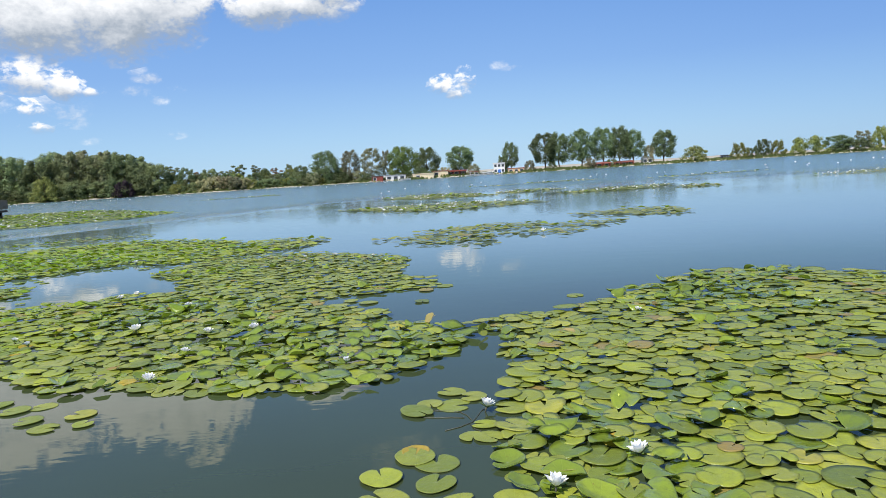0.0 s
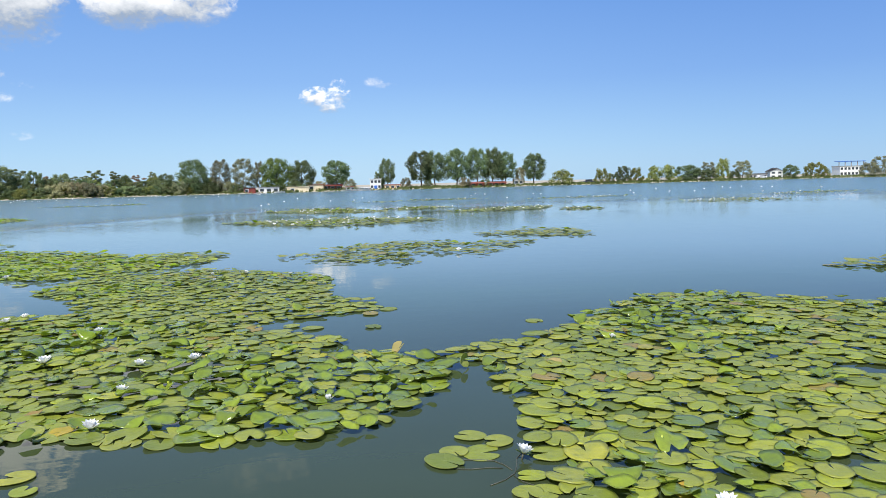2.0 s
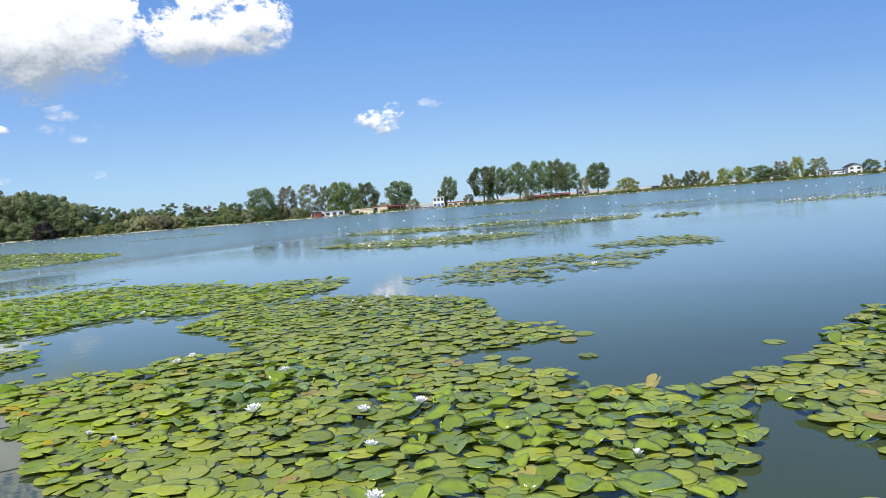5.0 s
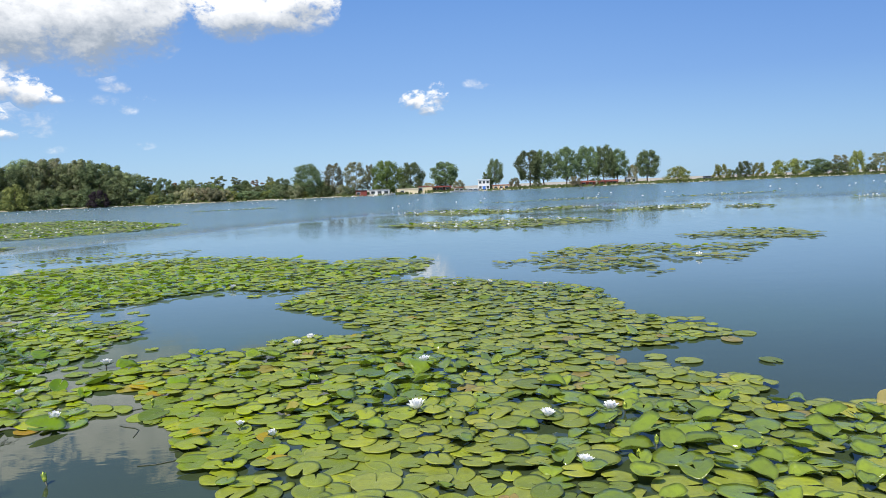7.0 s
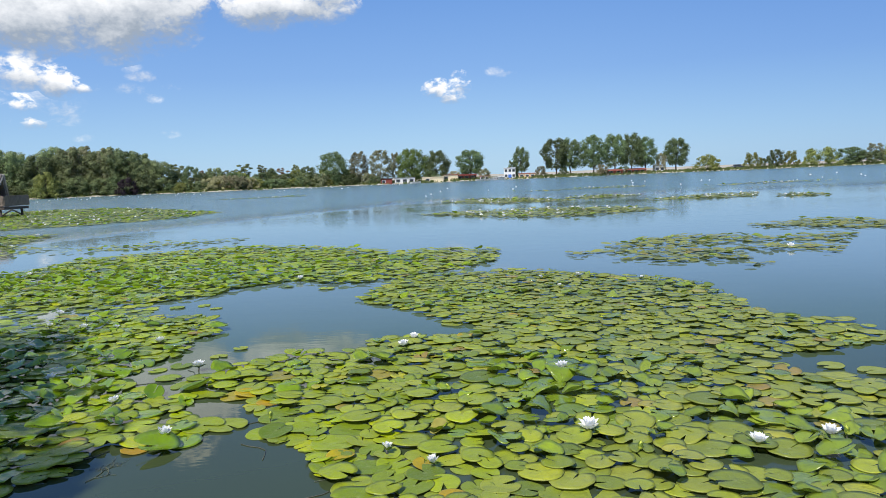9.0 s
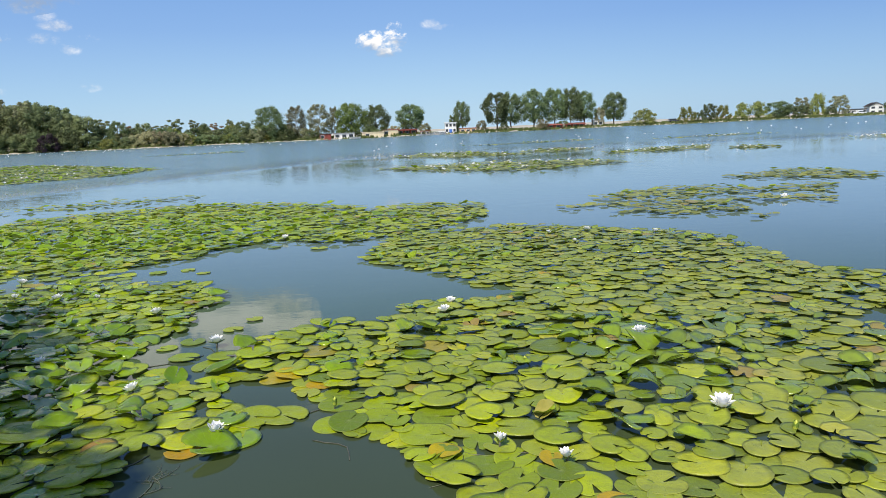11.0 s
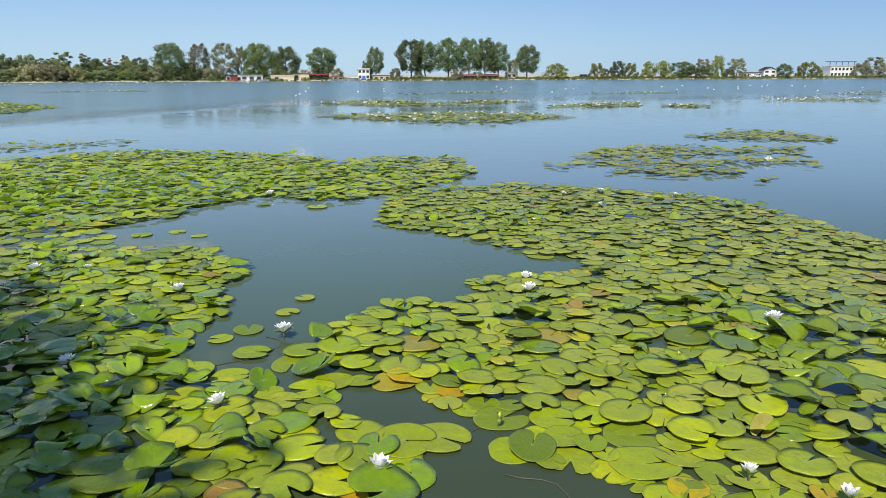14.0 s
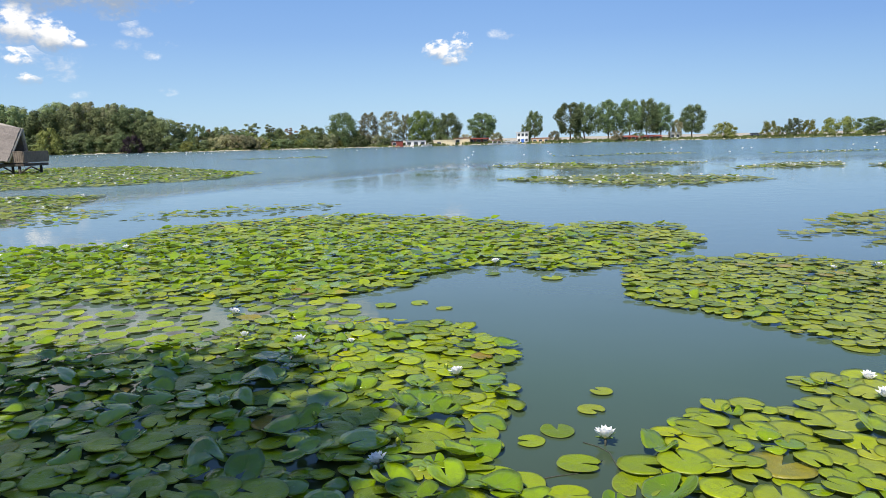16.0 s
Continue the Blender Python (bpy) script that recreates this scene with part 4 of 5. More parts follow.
def make_tree(name, kind, fol, bark, label, category="tree", per=60, size=0.5, seed=0):
    """A tree in metres at its nominal size; kind sets trunk, limbs and crown."""
    r = np.random.default_rng(seed)
    H, wid, bare, count, spread = {
        "poplar": (12, 8.0, 0.20, 40, 1.55), "broad": (11, 8.0, 0.08, 36, 1.55), "dense": (11, 9.0, 0.04, 50, 1.7), "airy": (11, 7.0, 0.12, 30, 1.2),
        "pine": (9, 5.0, 0.42, 17, 0.95), "bush": (5, 6.0, 0.02, 28, 1.0), "willow": (6.5, 10.0, 0.04, 44, 1.2), "shade": (12.5, 8.6, 0.30, 46, 1.7)}[kind]
    clumps = []
    for k in range(count):
        t = (k + r.uniform(0, 1)) / count
        z = H * (bare + (1 - bare) * (0.06 + 0.90 * t))
        if kind == "pine":
            prof = (0.30 + 0.70 * math.sin(math.pi * (0.12 + 0.74 * t))) * r.uniform(0.4, 1.15)
        elif kind in ("bush", "willow"):
            prof = math.cos(t * 1.2) ** 0.6
        else:
            prof = math.sin(math.pi * (0.17 + 0.73 * t)) ** 0.6
        a = k * 2.399 + r.uniform(-0.5, 0.5)
        rad = max(0.0, wid / 2 * 1.28 * prof - spread * 0.4) * math.sqrt(r.uniform(0.25, 1.0))
        clumps.append((rad * math.cos(a), rad * math.sin(a), z, spread * r.uniform(0.65, 1.25) * (0.75 if t > 0.85 else 1)))
    v, f = leaf_cloud(r, clumps, per, size, 0.55 if kind == "pine" else 0.15)
    v[:, 2] = np.maximum(v[:, 2], 0.05)
    root = new(name)
    bend = r.normal(0, 0.35, (5, 2))
    bend[0] = 0
    top = H * (0.93 if kind != "pine" else 0.97)
    tv, tf = [], []

    def limb(points, radii, sides):
        a, b = tube(points, radii, sides)
        o = len(tv)
        tv.extend(a)
        tf.extend(tuple(i + o for i in q) for q in b)
    thick = H * (0.016 if kind not in ("bush", "willow") else 0.012)
    spine = [(bend[i][0], bend[i][1], top * i / 4 - 0.4 * (i == 0)) for i in range(5)]
    limb(spine, [thick * 1.3, thick, thick * 0.75, thick * 0.45, thick * 0.15], 7)
    for k, (x, y, z, rr) in enumerate(clumps):
        if k % 2 == 0 or kind == "pine":
            z0 = max(H * bare * 0.9, z * 0.72)
            i = min(3, int(z0 / top * 4))
            g = z0 / top * 4 - i
            s0 = Vector(spine[i]).lerp(Vector(spine[i + 1]), min(1, g))
            e = Vector((x, y, z))
            limb([s0, s0.lerp(e, 0.55) + Vector((0, 0, 0.25)), e], [thick * 0.4, thick * 0.25, thick * 0.08], 5)
    t_ob = new("trunk", link_mesh("trunk", tv, tf, bark))
    t_ob.parent = root
    c_ob = new("crown", link_mesh("crown", v, f, fol, None, False))
    c_ob.parent = root
    root["nominal"] = (H, wid)
    return tagged(root, label, category)


ORIGIN = (-3.0, 1.0)


def shore_point(az, back):
    """The place on the far bank in that direction from the walk, back metres behind the water's edge."""
    lo, hi = 50.0, 600.0
    a = radians(az)
    for _ in range(40):
        mid = (lo + hi) / 2
        x, y = ORIGIN[0] + mid * math.sin(a), ORIGIN[1] + mid * math.cos(a)
        if y < shore_y(x):
            lo = mid
        else:
            hi = mid
    d = lo + back / math.cos(a)
    x, y = ORIGIN[0] + d * math.sin(a), ORIGIN[1] + d * math.cos(a)
    return x, y, float(ground_z(x, y))


TREE_KINDS = {
    "poplar": [("poplar", FOL_MID, MAT_BARK, "tall green poplar with a bare lower trunk on the bank", "poplar tree")],
    "broad": [("broad", FOL_MID, MAT_BARK, "leafy green tree on the far lake bank", "broadleaf_tree")],
    "dark": [("broad", FOL_DARK, MAT_BARK, "dark green woodland tree at the lake edge", "woodland_tree")],
    "dense": [("dense", FOL_MID, MAT_BARK, "full rounded green tree behind the beach huts", "broadleaf_tree")],
    "airy": [("airy", FOL_GREY, MAT_PALE_BARK, "thin grey-green tree with gaps in its crown", "slender_tree")],
    "pine": [("pine", FOL_PINE, MAT_BARK, "dark pine with a flat irregular crown", "pine_tree")],
    "rust": [("pine", FOL_RUST, MAT_BARK, "brownish pine with a thin flat crown", "pine_tree")],
    "bright": [("dense", FOL_BRIGHT, MAT_BARK, "full bright green tree beside the beach huts", "broadleaf_tree")],
    "pale": [("bush", FOL_PALE, MAT_BARK, "pale flowering shrub at the wood's edge", "shrub")],
    "bush": [("bush", FOL_MID, MAT_BARK, "rounded green shrub on the grassy bank", "shrub")],
    "olive": [("bush", FOL_OLIVE, MAT_BARK, "yellowish-green shrub on the grassy bank", "shrub")],
    "grey": [("bush", FOL_GREY, MAT_BARK, "silvery grey-green shrub on the bank", "shrub")],
    "purple": [("bush", FOL_PURPLE, MAT_BARK, "dark purple-leaved shrub at the wood's edge", "shrub")],
    "willow": [("willow", FOL_OLIVE, MAT_BARK, "broad olive-green willow thicket by the water", "willow_thicket")],
}
PROTO = {}


def plant(key, az, back, height, width, turn=None):
    variants = PROTO.setdefault(key, [])
    kind, fol, bark, label, name = TREE_KINDS[key][0]
    name = name.replace(" ", "_")
    x, y, z = shore_point(az, back)
    if len(variants) < (2 if key in ("purple", "grey", "olive") else 4):
        ob = make_tree(name, kind, fol, bark, label, "shrub" if kind == "bush" else "tree", per={"bush": 110, "pine": 110, "airy": 130, "willow": 120}.get(kind, 190),
                       size=0.38 if kind == "bush" else 0.44, seed=len(variants) * 17 + len(key) * 3 + ord(key[0]))
        variants.append(ob)
        src = None
    else:
        src = variants[int(rng.integers(len(variants)))]
        ob = src
    H, wid = ob["nominal"]
    width *= 1.0 if kind in ("bush", "willow") else 1.12
    m = pose(x, y, z - 0.15, 0, 0, rng.uniform(0, 360) if turn is None else turn)
    sc = Matrix.Diagonal((width / wid, width / wid, height / H, 1))
    if src is None:
        ob.matrix_world = m @ sc
    else:
        got = copy_thing(ob, m)
        got.matrix_basis = m @ sc
        ob = got
    return ob


# single trees, left to right along the far bank: kind, direction, metres back, height, width
ROW = [("broad", -8.8, 9, 10.4, 7.6), ("airy", -6.8, 9, 10.5, 5.6), ("airy", -5.0, 10, 10.6, 6.3), ("airy", -3.8, 11, 9.8, 2.8), ("bright", -2.4, 10, 10.5, 7.8),
       ("dense", -0.4, 12, 9.8, 7.2), ("poplar", 2.4, 11, 9.5, 8.0), ("poplar", 6.5, 11, 9.9, 4.4), ("bush", 5.8, 11, 5.6, 3.6), ("grey", 8.1, 8, 3.5, 3.5)]
ROW += [("poplar", 9.3, 10, 12.1, 7.3), ("poplar", 10.5, 11, 12.0, 6.8), ("poplar", 12.2, 11, 12.7, 6.6), ("poplar", 13.9, 12, 13.0, 6.6), ("poplar", 15.2, 10, 12.9, 6.0), ("poplar", 16.2, 11, 11.6, 6.0),
        ("pale", 17.4, 9, 6.3, 4.0), ("poplar", 18.5, 9, 10.9, 7.0), ("pale", 12.9, 6, 3.3, 4.1), ("olive", 20.8, 8, 4.9, 7.3), ("bush", 9.9, 6, 2.6, 3.0), ("bush", 14.5, 9, 2.4, 4.0)]
ROW += [("olive", 23.9, 9, 5.1, 5.1), ("bush", 24.8, 8, 3.4, 3.8), ("broad", 25.5, 10, 6.0, 4.0), ("olive", 26.5, 10, 5.2, 4.8), ("willow", 28.4, 9, 6.1, 10.8), ("broad", 30.2, 11, 5.9, 7.2),
        ("airy", 31.7, 11, 7.0, 5.0), ("bush", 31.3, 8, 4.2, 9.3), ("olive", 32.8, 12, 8.0, 5.7), ("airy", 34.1, 12, 7.4, 6.0), ("bush", 33.6, 8, 3.4, 4.0), ("broad", 37.3, 8, 5.3, 5.1), ("willow", 38.9, 8, 6.0, 8.4)]
ROW += [("grey", 42.2, 8, 5.4, 7.0), ("airy", 42.9, 10, 8.2, 7.6), ("grey", 44.2, 8, 5.6, 8.0), ("willow", 45.6, 9, 7.0, 9.0), ("broad", 47.5, 9, 7.0, 8.0), ("willow", 50, 9, 7.0, 10.0), ("broad", 53, 9, 8.0, 9.0)]
# the wood on the left bank, pines and scrub
for k, az in enumerate(np.arange(-47, -23.2, 0.95)):
    ROW.append(("dark" if k % 3 else "broad", float(az), 11 + 5 * (k % 2), 12.2 + 1.8 * math.sin(k * 1.7) + (1.0 if -30 < az < -25.5 else 0), 8.5))
    if k % 2 == 0:
        ROW.append(("dark", float(az) + 0.5, 22, 14.0 + math.sin(k), 9.0))
    ROW.append(("bush" if k % 2 else "dark", float(az) + 0.3, 7.0, 4.6 + 1.2 * math.sin(k * 2.3), 7.0))
ROW += [("airy", -27.2, 12, 14.6, 7.0), ("airy", -25.6, 12, 14.0, 5.5), ("olive", -29.6, 4, 7.0, 6.5), ("purple", -24.3, 4, 4.8, 5.4), ("dark", -22.9, 10, 10.0, 8.0), ("dark", -21.9, 10, 9.2, 8.0)]
ROW += [("pine", -20.8, 14, 8.4, 4.0), ("broad", -19.7, 12, 7.6, 4.1), ("rust", -18.9, 14, 6.2, 2.6), ("dark", -18.0, 13, 6.8, 5.3), ("pine", -17.2, 18, 6.2, 4.0), ("pine", -16.5, 18, 6.3, 3.6),
        ("pine", -15.7, 16, 8.0, 4.1), ("pine", -14.4, 16, 7.4, 3.6), ("broad", -13.7, 13, 6.1, 2.9), ("rust", -12.9, 15, 6.2, 3.6), ("pine", -11.8, 16, 7.1, 2.9), ("broad", -10.9, 12, 6.2, 4.8)]
for k, az in enumerate(np.arange(-21.5, -7.4, 0.7)):
    ROW.append((("dark", "broad", "olive")[k % 3], float(az), 11 + (k % 3) * 2, 4.7 + 0.9 * math.sin(k * 1.9), 5.0))
    ROW.append((("bush", "olive", "bush", "dark")[k % 4], float(az) + 0.35, 7.5, 2.6 + 0.5 * math.sin(k * 2.9), 5.0))
ROW += [("pale", -18.6, 6.5, 3.6, 5.0), ("pale", -17.8, 6.5, 4.2, 5.0), ("pale", -16.9, 6.5, 4.3, 5.6), ("grey", -16.1, 5.5, 4.0, 5.4), ("pale", -15.3, 6.5, 3.4, 4.4), ("grey", -9.9, 6.5, 3.8, 5.0), ("grey", -6.0, 8, 3.4, 5.0), ("bush", -7.6, 6, 3.6, 5.5),
        ("bush", -5.6, 7, 2.4, 5.0), ("bush", -0.9, 9, 3.4, 5.0), ("pale", 1.0, 8, 3.0, 4.0), ("grey", 3.5, 6, 3.4, 4.0)]
for key, az, back, h, w in ROW:
    plant(key, az, back, h, w)

shade_tree = make_tree("bank_tree", "shade", FOL_MID, MAT_BARK, "tall leafy tree on the near bank shading the pads", "tree", 170, 0.5, 5)
shade_tree.matrix_world = pose(-12.8, 1.4, 0.35) @ Matrix.Diagonal((0.70, 0.70, 0.80, 1))
shade_tree = make_tree("bank_tree", "shade", FOL_MID, MAT_BARK, "leafy tree on the near bank shading the pads", "tree", 170, 0.5, 11)
shade_tree.matrix_world = pose(-10.7, -1.5, 0.40) @ Matrix.Diagonal((0.62, 0.62, 0.80, 1))

# grass and low reeds along the far water's edge
gr = np.random.default_rng(3)
gx0 = gr.uniform(-190, 300, 9000)
gd = gr.uniform(1.0, 12.0, 9000)
gd = np.where(gx0 < -15, gd + 3.0, gd)
gy0 = shore_y(gx0) + gd
gz = ground_z(gx0, gy0)
hgt = gr.uniform(0.25, 0.8, 9000) * np.where(gd < 3, 0.5, 1)
w = gr.uniform(0.15, 0.5, 9000)
GV = np.stack([np.stack([gx0 - w, gy0, gz - .05], 1), np.stack([gx0 + w, gy0 + gr.normal(0, .2, 9000), gz - .05], 1), np.stack([gx0 + w * .6, gy0, gz + hgt], 1), np.stack([gx0 - w * .5, gy0 + gr.normal(0, .2, 9000), gz + hgt * .8], 1)], 1).reshape(-1, 3)
tagged(new("bank_grass", link_mesh("bank_grass", GV, np.arange(36000).reshape(-1, 4).tolist(), MAT_REED, None, False)), "rough green grass along the far shoreline", "grass", kind="stuff")


# ---- buildings ----
WHITE = plain("white_plaster", (0.78, 0.77, 0.74), 0.85, 0.10, 2.0)
CREAM = plain("cream_plaster", (0.80, 0.68, 0.46), 0.85, 0.12, 2.0)
ORANGE = plain("orange_plaster", (0.74, 0.50, 0.28), 0.85, 0.12, 2.0)
REDWOOD = plain("red_wood", (0.24, 0.05, 0.035), 0.75, 0.25, 3.0)
RED = plain("red_paint", (0.33, 0.09, 0.06), 0.6, 0.15, 3.0)
DARKROOF = plain("dark_roof", (0.10, 0.085, 0.08), 0.8, 0.25, 3.0)
GREYWALL = plain("grey_wall", (0.34, 0.33, 0.31), 0.85, 0.2, 2.0)
BLUE = plain("blue_paint", (0.05, 0.17, 0.55), 0.5, 0.12, 3.0)
GLASS = plain("window_glass", (0.05, 0.06, 0.07), 0.08, 0.2, 1.0, 0.0)
OLDWOOD = plain("weathered_wood", (0.20, 0.155, 0.12), 0.85, 0.35, 4.0)
DARKWOOD = plain("dark_wood", (0.07, 0.055, 0.045), 0.8, 0.35, 4.0)
THATCH = plain("reed_thatch", (0.21, 0.18, 0.16), 0.95, 0.35, 9.0, 0.6)
PALEREED = plain("pale_reed", (0.36, 0.32, 0.27), 0.95, 0.3, 9.0, 0.5)
METAL = plain("car_paint_white", (0.75, 0.76, 0.77), 0.3, 0.05, 1.0, 0.0)
METAL_DARK = plain("car_paint_dark", (0.04, 0.05, 0.07), 0.3, 0.05, 1.0, 0.0)
RUBBER = plain("tyre_rubber", (0.02, 0.02, 0.02), 0.9, 0.2, 4.0)


def house(name, az, back, w, d, h, wall_mat, roof, roof_mat, label, windows=2, door_mat=None, storeys=1, category="building"):
    """A small building facing the lake: roof 'flat', 'gable' or 'lean'."""
    x, y, z = shore_point(az, back)
    root = new(name)
    z = min(z, float(ground_z(x - w / 2, y)), float(ground_z(x + w / 2, y))) - 0.05
    root.matrix_world = pose(x, y, z, 0, 0, -az * 0.5)
    part("wall", box(bmesh.new(), (-w / 2, 0, 0), (w / 2, d, h), bevel=0.02), wall_mat, root)
    bm = bmesh.new()
    if roof == "gable":
        rise = w * 0.26
        for sx in (-1, 1):
            bm2 = [bm.verts.new(p) for p in ((sx * (w / 2 + .35), -.35, h - .12), (0, -.35, h + rise), (0, d + .35, h + rise), (sx * (w / 2 + .35), d + .35, h - .12))]
            bm.faces.new(bm2)
        bmesh.ops.solidify(bm, geom=bm.faces[:], thickness=0.16)
        g = bmesh.new()
        g.faces.new([g.verts.new(p) for p in ((-w / 2, 0.0, h), (w / 2, 0.0, h), (0, 0.0, h + rise - .05))])
        bmesh.ops.solidify(g, geom=g.faces[:], thickness=0.15)
        part("gable", g, wall_mat, root)
    elif roof == "lean":
        box(bm, (-w / 2 - .3, -1.4, h + .02), (w / 2 + .3, d + .3, h + .16), pose(0, 0, 0, 5), 0.02)
        for sx in (-w / 2, -w / 6, w / 6, w / 2):
            part("post", box(bmesh.new(), (sx - .06, -1.25, 0), (sx + .06, -1.13, h - .06)), roof_mat, root)
    else:
        box(bm, (-w / 2 - .22, -.22, h + .003), (w / 2 + .22, d + .22, h + .2), None, 0.02)
    part("roof", bm, roof_mat, root, "dark pitched roof" if roof == "gable" else "")
    sh = h / storeys
    for st in range(storeys):
        for k in range(windows):
            cx = -w / 2 + w * (k + 0.5) / windows
            ww, wh = min(0.55, w / windows * 0.28), sh * 0.22
            cz = st * sh + sh * 0.55
            if st == 0 and door_mat and k == windows // 2:
                part("door", box(bmesh.new(), (cx - .5, -.05, 0.02), (cx + .5, -.004, sh * 0.78), None, 0.01), door_mat, root)
                continue
            fr = part("window", box(bmesh.new(), (cx - ww - .08, -.05, cz - wh - .08), (cx + ww + .08, -.004, cz + wh + .08), None, 0.01), WHITE if wall_mat is not WHITE else GREYWALL, root)
            part("pane", box(bmesh.new(), (cx - ww, -.07, cz - wh), (cx + ww, -.052, cz + wh)), GLASS, fr)
    return tagged(root, label, category)


house("beach_hut", -4.55, 4.0, 3.4, 3, 1.75, REDWOOD, "flat", DARKROOF, "small dark red wooden hut on the far shore", 2, REDWOOD)
house("beach_cabin", -3.05, 4.5, 6.2, 3, 1.55, WHITE, "flat", GREYWALL, "low white cabin on the far shore", 3)
house("beach_bar", -0.75, 5.5, 6.6, 4, 1.7, CREAM, "flat", CREAM, "low cream-coloured flat building by the lake", 2, CREAM)
house("beach_bar", 0.65, 6.5, 5.0, 4, 1.8, CREAM, "flat", RED, "cream building with a red roof edge by the lake", 2, CREAM)
house("beach_terrace", 2.0, 7.0, 6.2, 3, 1.5, DARKWOOD, "lean", REDWOOD, "dark red terrace roof on posts by the lake", 3)
house("beach_cabin", 3.5, 4.5, 3.0, 2, 1.2, WHITE, "flat", RED, "small white kiosk with red roof edge", 2)
house("beach_cabin", 4.45, 4.2, 4.6, 2, 1.05, WHITE, "flat", WHITE, "low white kiosk at the water's edge", 3)
house("beach_tower", 5.55, 5.5, 3.6, 3, 3.3, WHITE, "flat", WHITE, "small white two-storey hut with blue door", 3, BLUE, 2)
house("beach_cabin", 6.95, 6.0, 5.2, 3, 1.4, ORANGE, "flat", RED, "low orange cabin on the far shore", 3)
house("market_stall", 13.6, 8.0, 7.0, 3, 1.2, RED, "lean", RED, "red open stall beneath the poplars", 3)
house("market_stall", 15.5, 8.0, 6.0, 3, 1.2, RED, "lean", RED, "red open stall beneath the poplars", 3)
house("beach_cabin", 17.3, 8.0, 3.2, 3, 1.9, WHITE, "flat", GREYWALL, "small white cabin beneath the poplars", 2)
house("lake_house", 36.4, 10, 4.8, 6, 2.9, WHITE, "gable", DARKROOF, "white two-storey house with a dark pitched roof", 2, None, 2)
house("long_shed", 35.2, 13, 6.5, 5, 1.9, GREYWALL, "flat", DARKROOF, "long low grey-brown shed with dark roof", 5)
house("apartment_block", 41.0, 30, 9, 10, 4.4, WHITE, "flat", GREYWALL, "white two-storey block half hidden behind trees", 6, None, 2)
house("long_hall", 45.0, 30, 18, 10, 5.6, WHITE, "flat", WHITE, "long white hall behind the trees", 6)
# the block's unfinished top frame
x, y, z = shore_point(41.0, 32)
top = new("roof_frame")
top.matrix_world = pose(x, y, z + 4.75, 0, 0, -20)
for sx in (-5, -2.5, 0, 2.5, 5):
    part("column", box(bmesh.new(), (sx - .15, 0, -0.2), (sx + .15, .3, 1.6)), GREYWALL, top)
part("slab", box(bmesh.new(), (-5.6, -.5, 1.602), (5.6, 4, 1.9), None, 0.02), BLUE, top)
tagged(top, "open concrete rooftop frame with a blue edge", "roof frame")


def car(az, back, paint, label):
    x, y, z = shore_point(az, back)
    root = new("parked_car")
    root.matrix_world = pose(x, y, z, 0, 0, 6)
    bm = bmesh.new()
    box(bm, (-2.1, -.85, .32), (2.1, .85, .85), None, .12)
    box(bm, (-1.3, -.75, .86), (1.1, .75, 1.42), None, .22)
    part("body", bm, paint, root)
    part("windscreen", box(bmesh.new(), (-1.05, -.79, .95), (.9, -.755, 1.28)), GLASS, root)
    for sx in (-1.3, 1.3):
        for sy in (-.8, .8):
            b = bmesh.new()
            bmesh.ops.create_cone(b, cap_ends=True, segments=14, radius1=.33, radius2=.33, depth=.22, matrix=pose(sx, sy, .33, 90))
            part("wheel", b, RUBBER, root)
    return tagged(root, label, "car")


car(22.9, 9, METAL_DARK, "dark parked car on the grassy bank")
car(35.4, 8, METAL, "white parked car on the shore")


def small_boat(az, back, turn):
    x, y, z = shore_point(az, back)
    root = new("small_boat")
    root.matrix_world = pose(x, y, max(z, 0.0), 0, 0, turn)
    bm = bmesh.new()
    rings = []
    for i in range(7):
        s = i / 6
        half = 0.62 * math.sin(math.pi * min(1.0, 0.30 + 0.70 * (1 - s))) ** 0.7 if i < 6 else 0.02
        xx = -1.7 + 3.4 * s
        rings.append([bm.verts.new((xx, k * half * (1.0 if lev else 0.6), 0.0 + 0.45 * lev + 0.12 * s * s * lev)) for k, lev in ((-1, 1), (-1, 0), (1, 0), (1, 1))])
    for a, b in zip(rings, rings[1:]):
        for k in range(3):
            bm.faces.new((a[k], a[k + 1], b[k + 1], b[k]))
    bm.faces.new(rings[0])
    bmesh.ops.solidify(bm, geom=bm.faces[:], thickness=0.05)
    part("hull", bm, WHITE, root)
    for xx in (-0.8, 0.4):
        part("thwart", box(bmesh.new(), (xx - .12, -.5, .28), (xx + .12, .5, .32)), OLDWOOD, root)
    return tagged(root, "small white rowing boat drawn up on the shore", "boat", "boats on the shore")


for az, back, turn in ((3.15, 1.6, 20), (3.85, 1.4, -15), (4.7, 1.5, 8), (-2.2, 1.6, 12)):
    small_boat(az, back, turn)


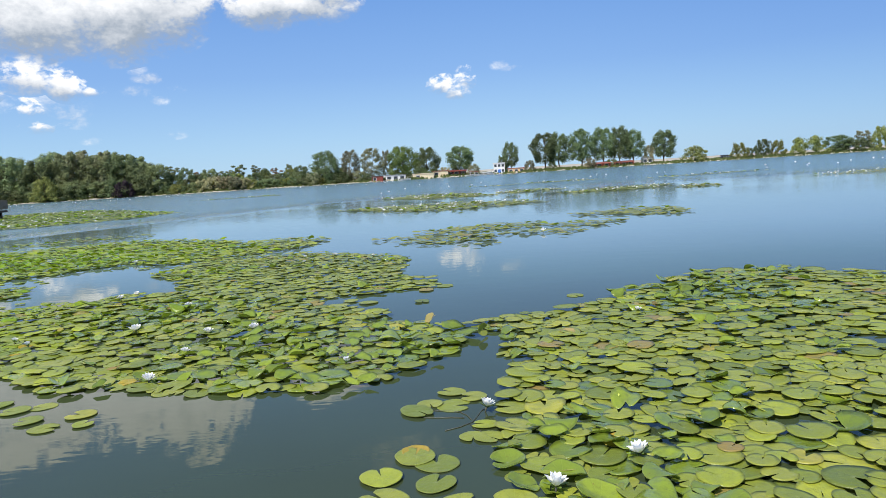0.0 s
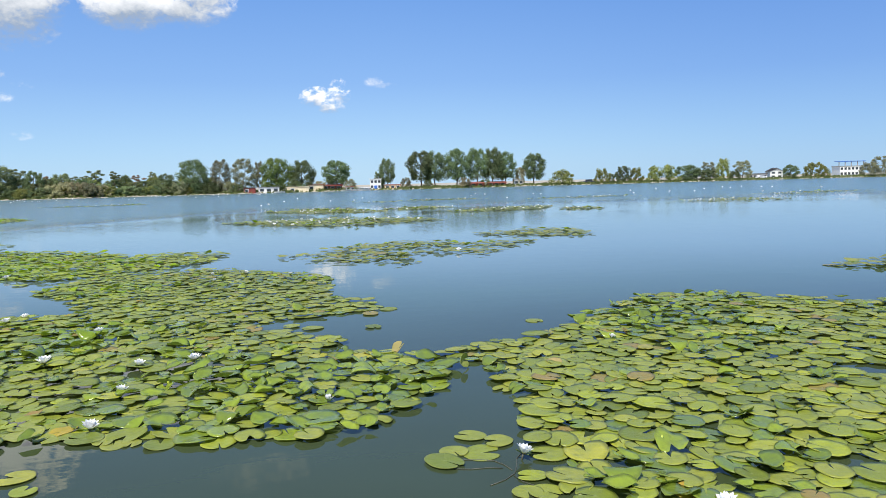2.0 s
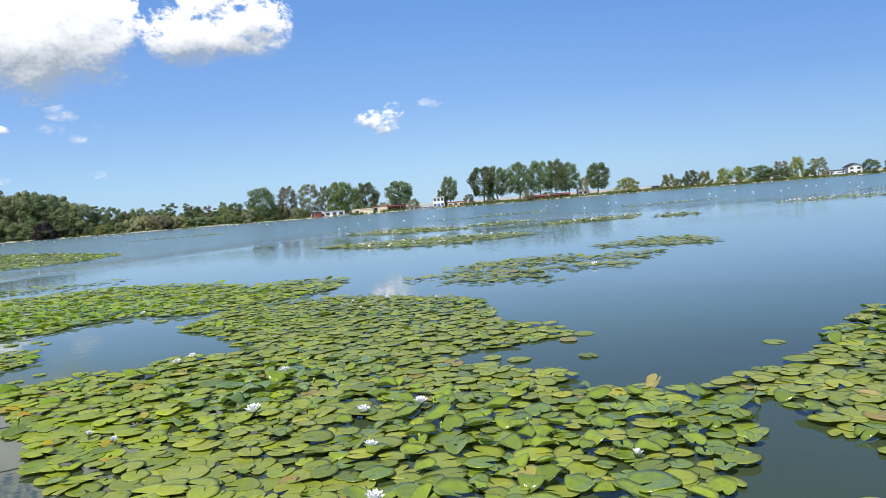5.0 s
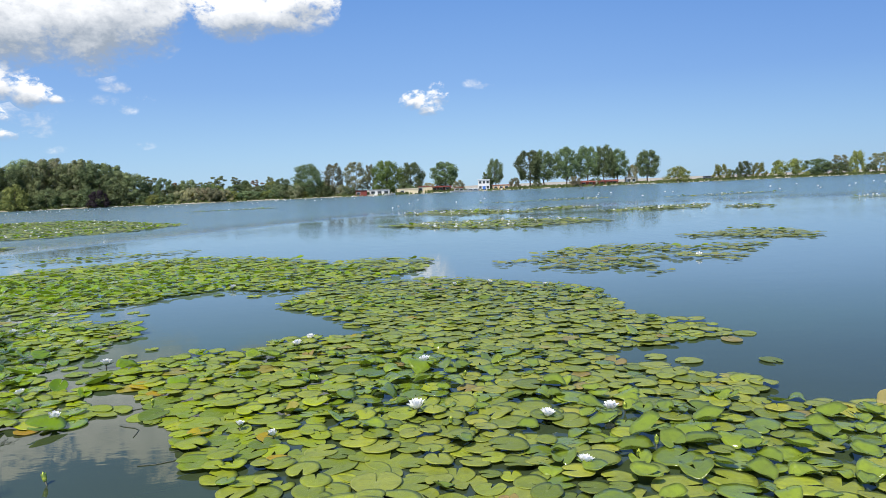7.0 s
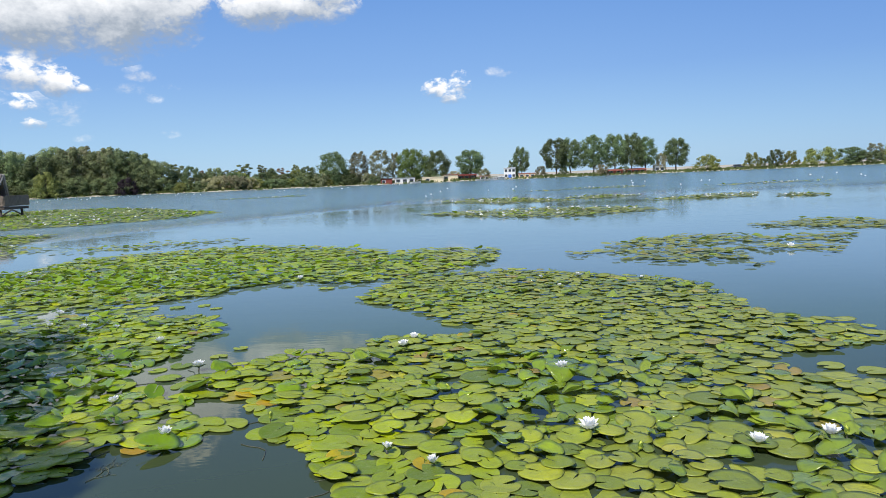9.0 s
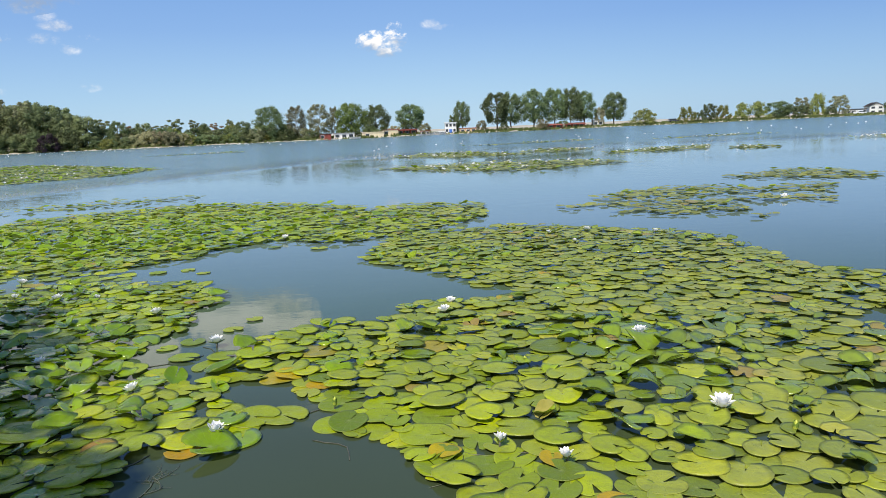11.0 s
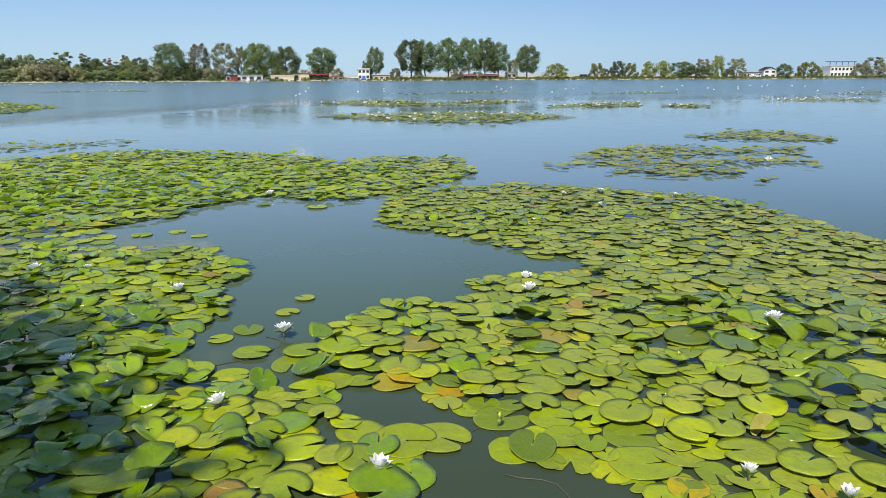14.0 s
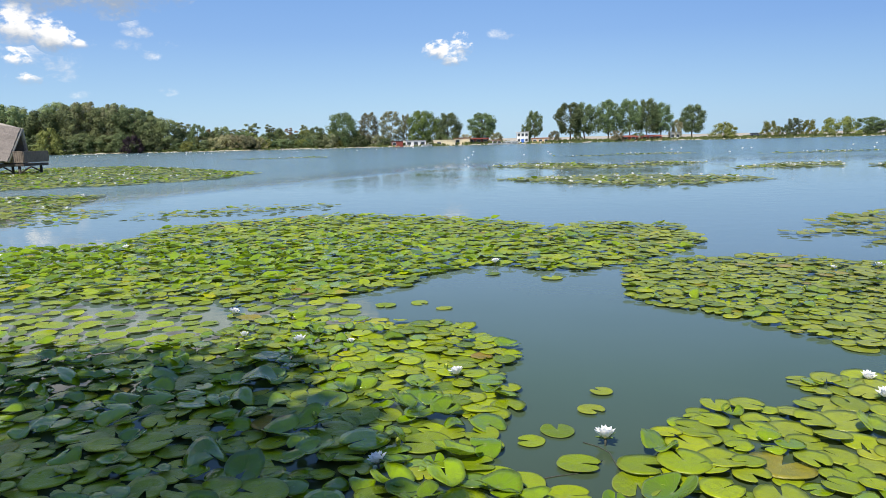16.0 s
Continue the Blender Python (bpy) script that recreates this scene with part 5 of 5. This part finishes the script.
# ---- house on stilts ----
def stilt_house():
    root = new("stilt_house")
    root.matrix_world = pose(-38.3, 57.0, 0)
    L, dep, fl = 15.0, 3.4, 0.83
    part("deck", box(bmesh.new(), (-L, 0, fl - .20), (0, dep, fl), None, .02), DARKWOOD, root, "dark plank deck")
    for i in range(7):
        for yy in (0.25, dep - .25):
            vv, ff = tube([(-.5 - i * 2.3, yy, -1.0), (-.5 - i * 2.3, yy, fl - .17)], [.11, .10], 8)
            ob = new("stilt", link_mesh("stilt", vv, ff, DARKWOOD))
            ob.parent = root
        vv, ff = tube([(-.5 - i * 2.3, .25, .1), (.45 - i * 2.3, .25, fl - .2)], [.06, .06], 6)
        ob = new("brace", link_mesh("brace", vv, ff, DARKWOOD))
        ob.parent = root
        vv, ff = tube([(-.5 - i * 2.3, dep - .25, .1), (-1.45 - i * 2.3, dep - .25, fl - .2)], [.06, .06], 6)
        ob = new("brace", link_mesh("brace", vv, ff, DARKWOOD))
        ob.parent = root
    for a, b in (((-L, 0), (0, 0)), ((0, 0), (0, dep))):
        p, q = Vector((*a, 0)), Vector((*b, 0))
        n = int((q - p).length / 0.17)
        for z0, z1 in ((fl + .08, fl + .16), (fl + .86, fl + .94)):
            lo = Vector((min(p.x, q.x) - .03, min(p.y, q.y) - .03, z0))
            hi = Vector((max(p.x, q.x) + .03, max(p.y, q.y) + .03, z1))
            part("handrail", box(bmesh.new(), lo, hi, None, .01), OLDWOOD, root)
        me = None
        for k in range(n + 1):
            c = p.lerp(q, k / n)
            if me is None:
                bm = box(bmesh.new(), (-.075, -.02, 0), (.075, .02, .70)) if a[1] == b[1] else box(bmesh.new(), (-.02, -.075, 0), (.02, .075, .70))
                ob = part("baluster", bm, OLDWOOD, root)
                me = ob.data
            else:
                ob = new("baluster", me)
                ob.parent = root
            ob.location = (c.x, c.y, fl + .161)
    # steep thatched roof, open gable to the lake
    yc, half, apex, x0, x1 = 1.0, 1.15, 4.0, -0.95, -13.5

    def ridge_z(x):
        return apex - 0.55 + 0.8 * min(1.0, (x0 - x) / 3.0)
    for sy in (-1, 1):
        bm = bmesh.new()
        rows, cols = 12, 30
        grid = [[bm.verts.new((x0 + (x1 - x0) * i / cols + (0.5 * j / rows if i == 0 else 0), yc + sy * half * (1 - j / rows) * 1.12,
                               fl + .10 + (ridge_z(x0 + (x1 - x0) * i / cols) - fl - .10) * j / rows + 0.05 * math.sin(i * 1.7 + j * 2.1))) for i in range(cols + 1)] for j in range(rows + 1)]
        for j in range(rows):
            for i in range(cols):
                bm.faces.new((grid[j][i], grid[j][i + 1], grid[j + 1][i + 1], grid[j + 1][i]))
        bmesh.ops.recalc_face_normals(bm, faces=bm.faces[:])
        bmesh.ops.solidify(bm, geom=bm.faces[:], thickness=0.2)
        part("roof", bm, THATCH, root, "grey-brown reed thatch")
    pts = [(x, yc, ridge_z(x) + 0.06) for x in (x0 + .5, x0 - 1, x0 - 2, x0 - 3, x1)]
    vv, ff = tube(pts, [.16] * 5, 8)
    ob = new("ridge", link_mesh("ridge", vv, ff, PALEREED))
    tagged(ob, "thick pale thatched ridge").parent = root
    for sy in (-1, 1):
        vv, ff = tube([(x0 + .02, yc + sy * half * 1.14, fl + .14), (x0 + .28, yc + sy * half * .57, (fl + ridge_z(x0)) / 2 + .1), (x0 + .52, yc, ridge_z(x0) + .06)], [.09, .09, .09], 6)
        ob = new("verge", link_mesh("verge", vv, ff, PALEREED))
        tagged(ob, "pale bound reed verge").parent = root
    bm = bmesh.new()
    bm.faces.new([bm.verts.new(p) for p in ((x0 - .5, yc - half, fl), (x0 - .5, yc + half, fl), (x0 - .5, yc, ridge_z(x0) - .25))])
    bmesh.ops.solidify(bm, geom=bm.faces[:], thickness=0.12)
    part("gable", bm, DARKWOOD, root, "dark boarded gable")
    part("door", box(bmesh.new(), (x0 - .49, yc - .3, fl + .01), (x0 - .42, yc + .3, fl + 1.6)), OLDWOOD, root)
    return tagged(root, "wooden lake house on stilts with steep thatched roof and railed deck", "stilt house")


stilt_house()
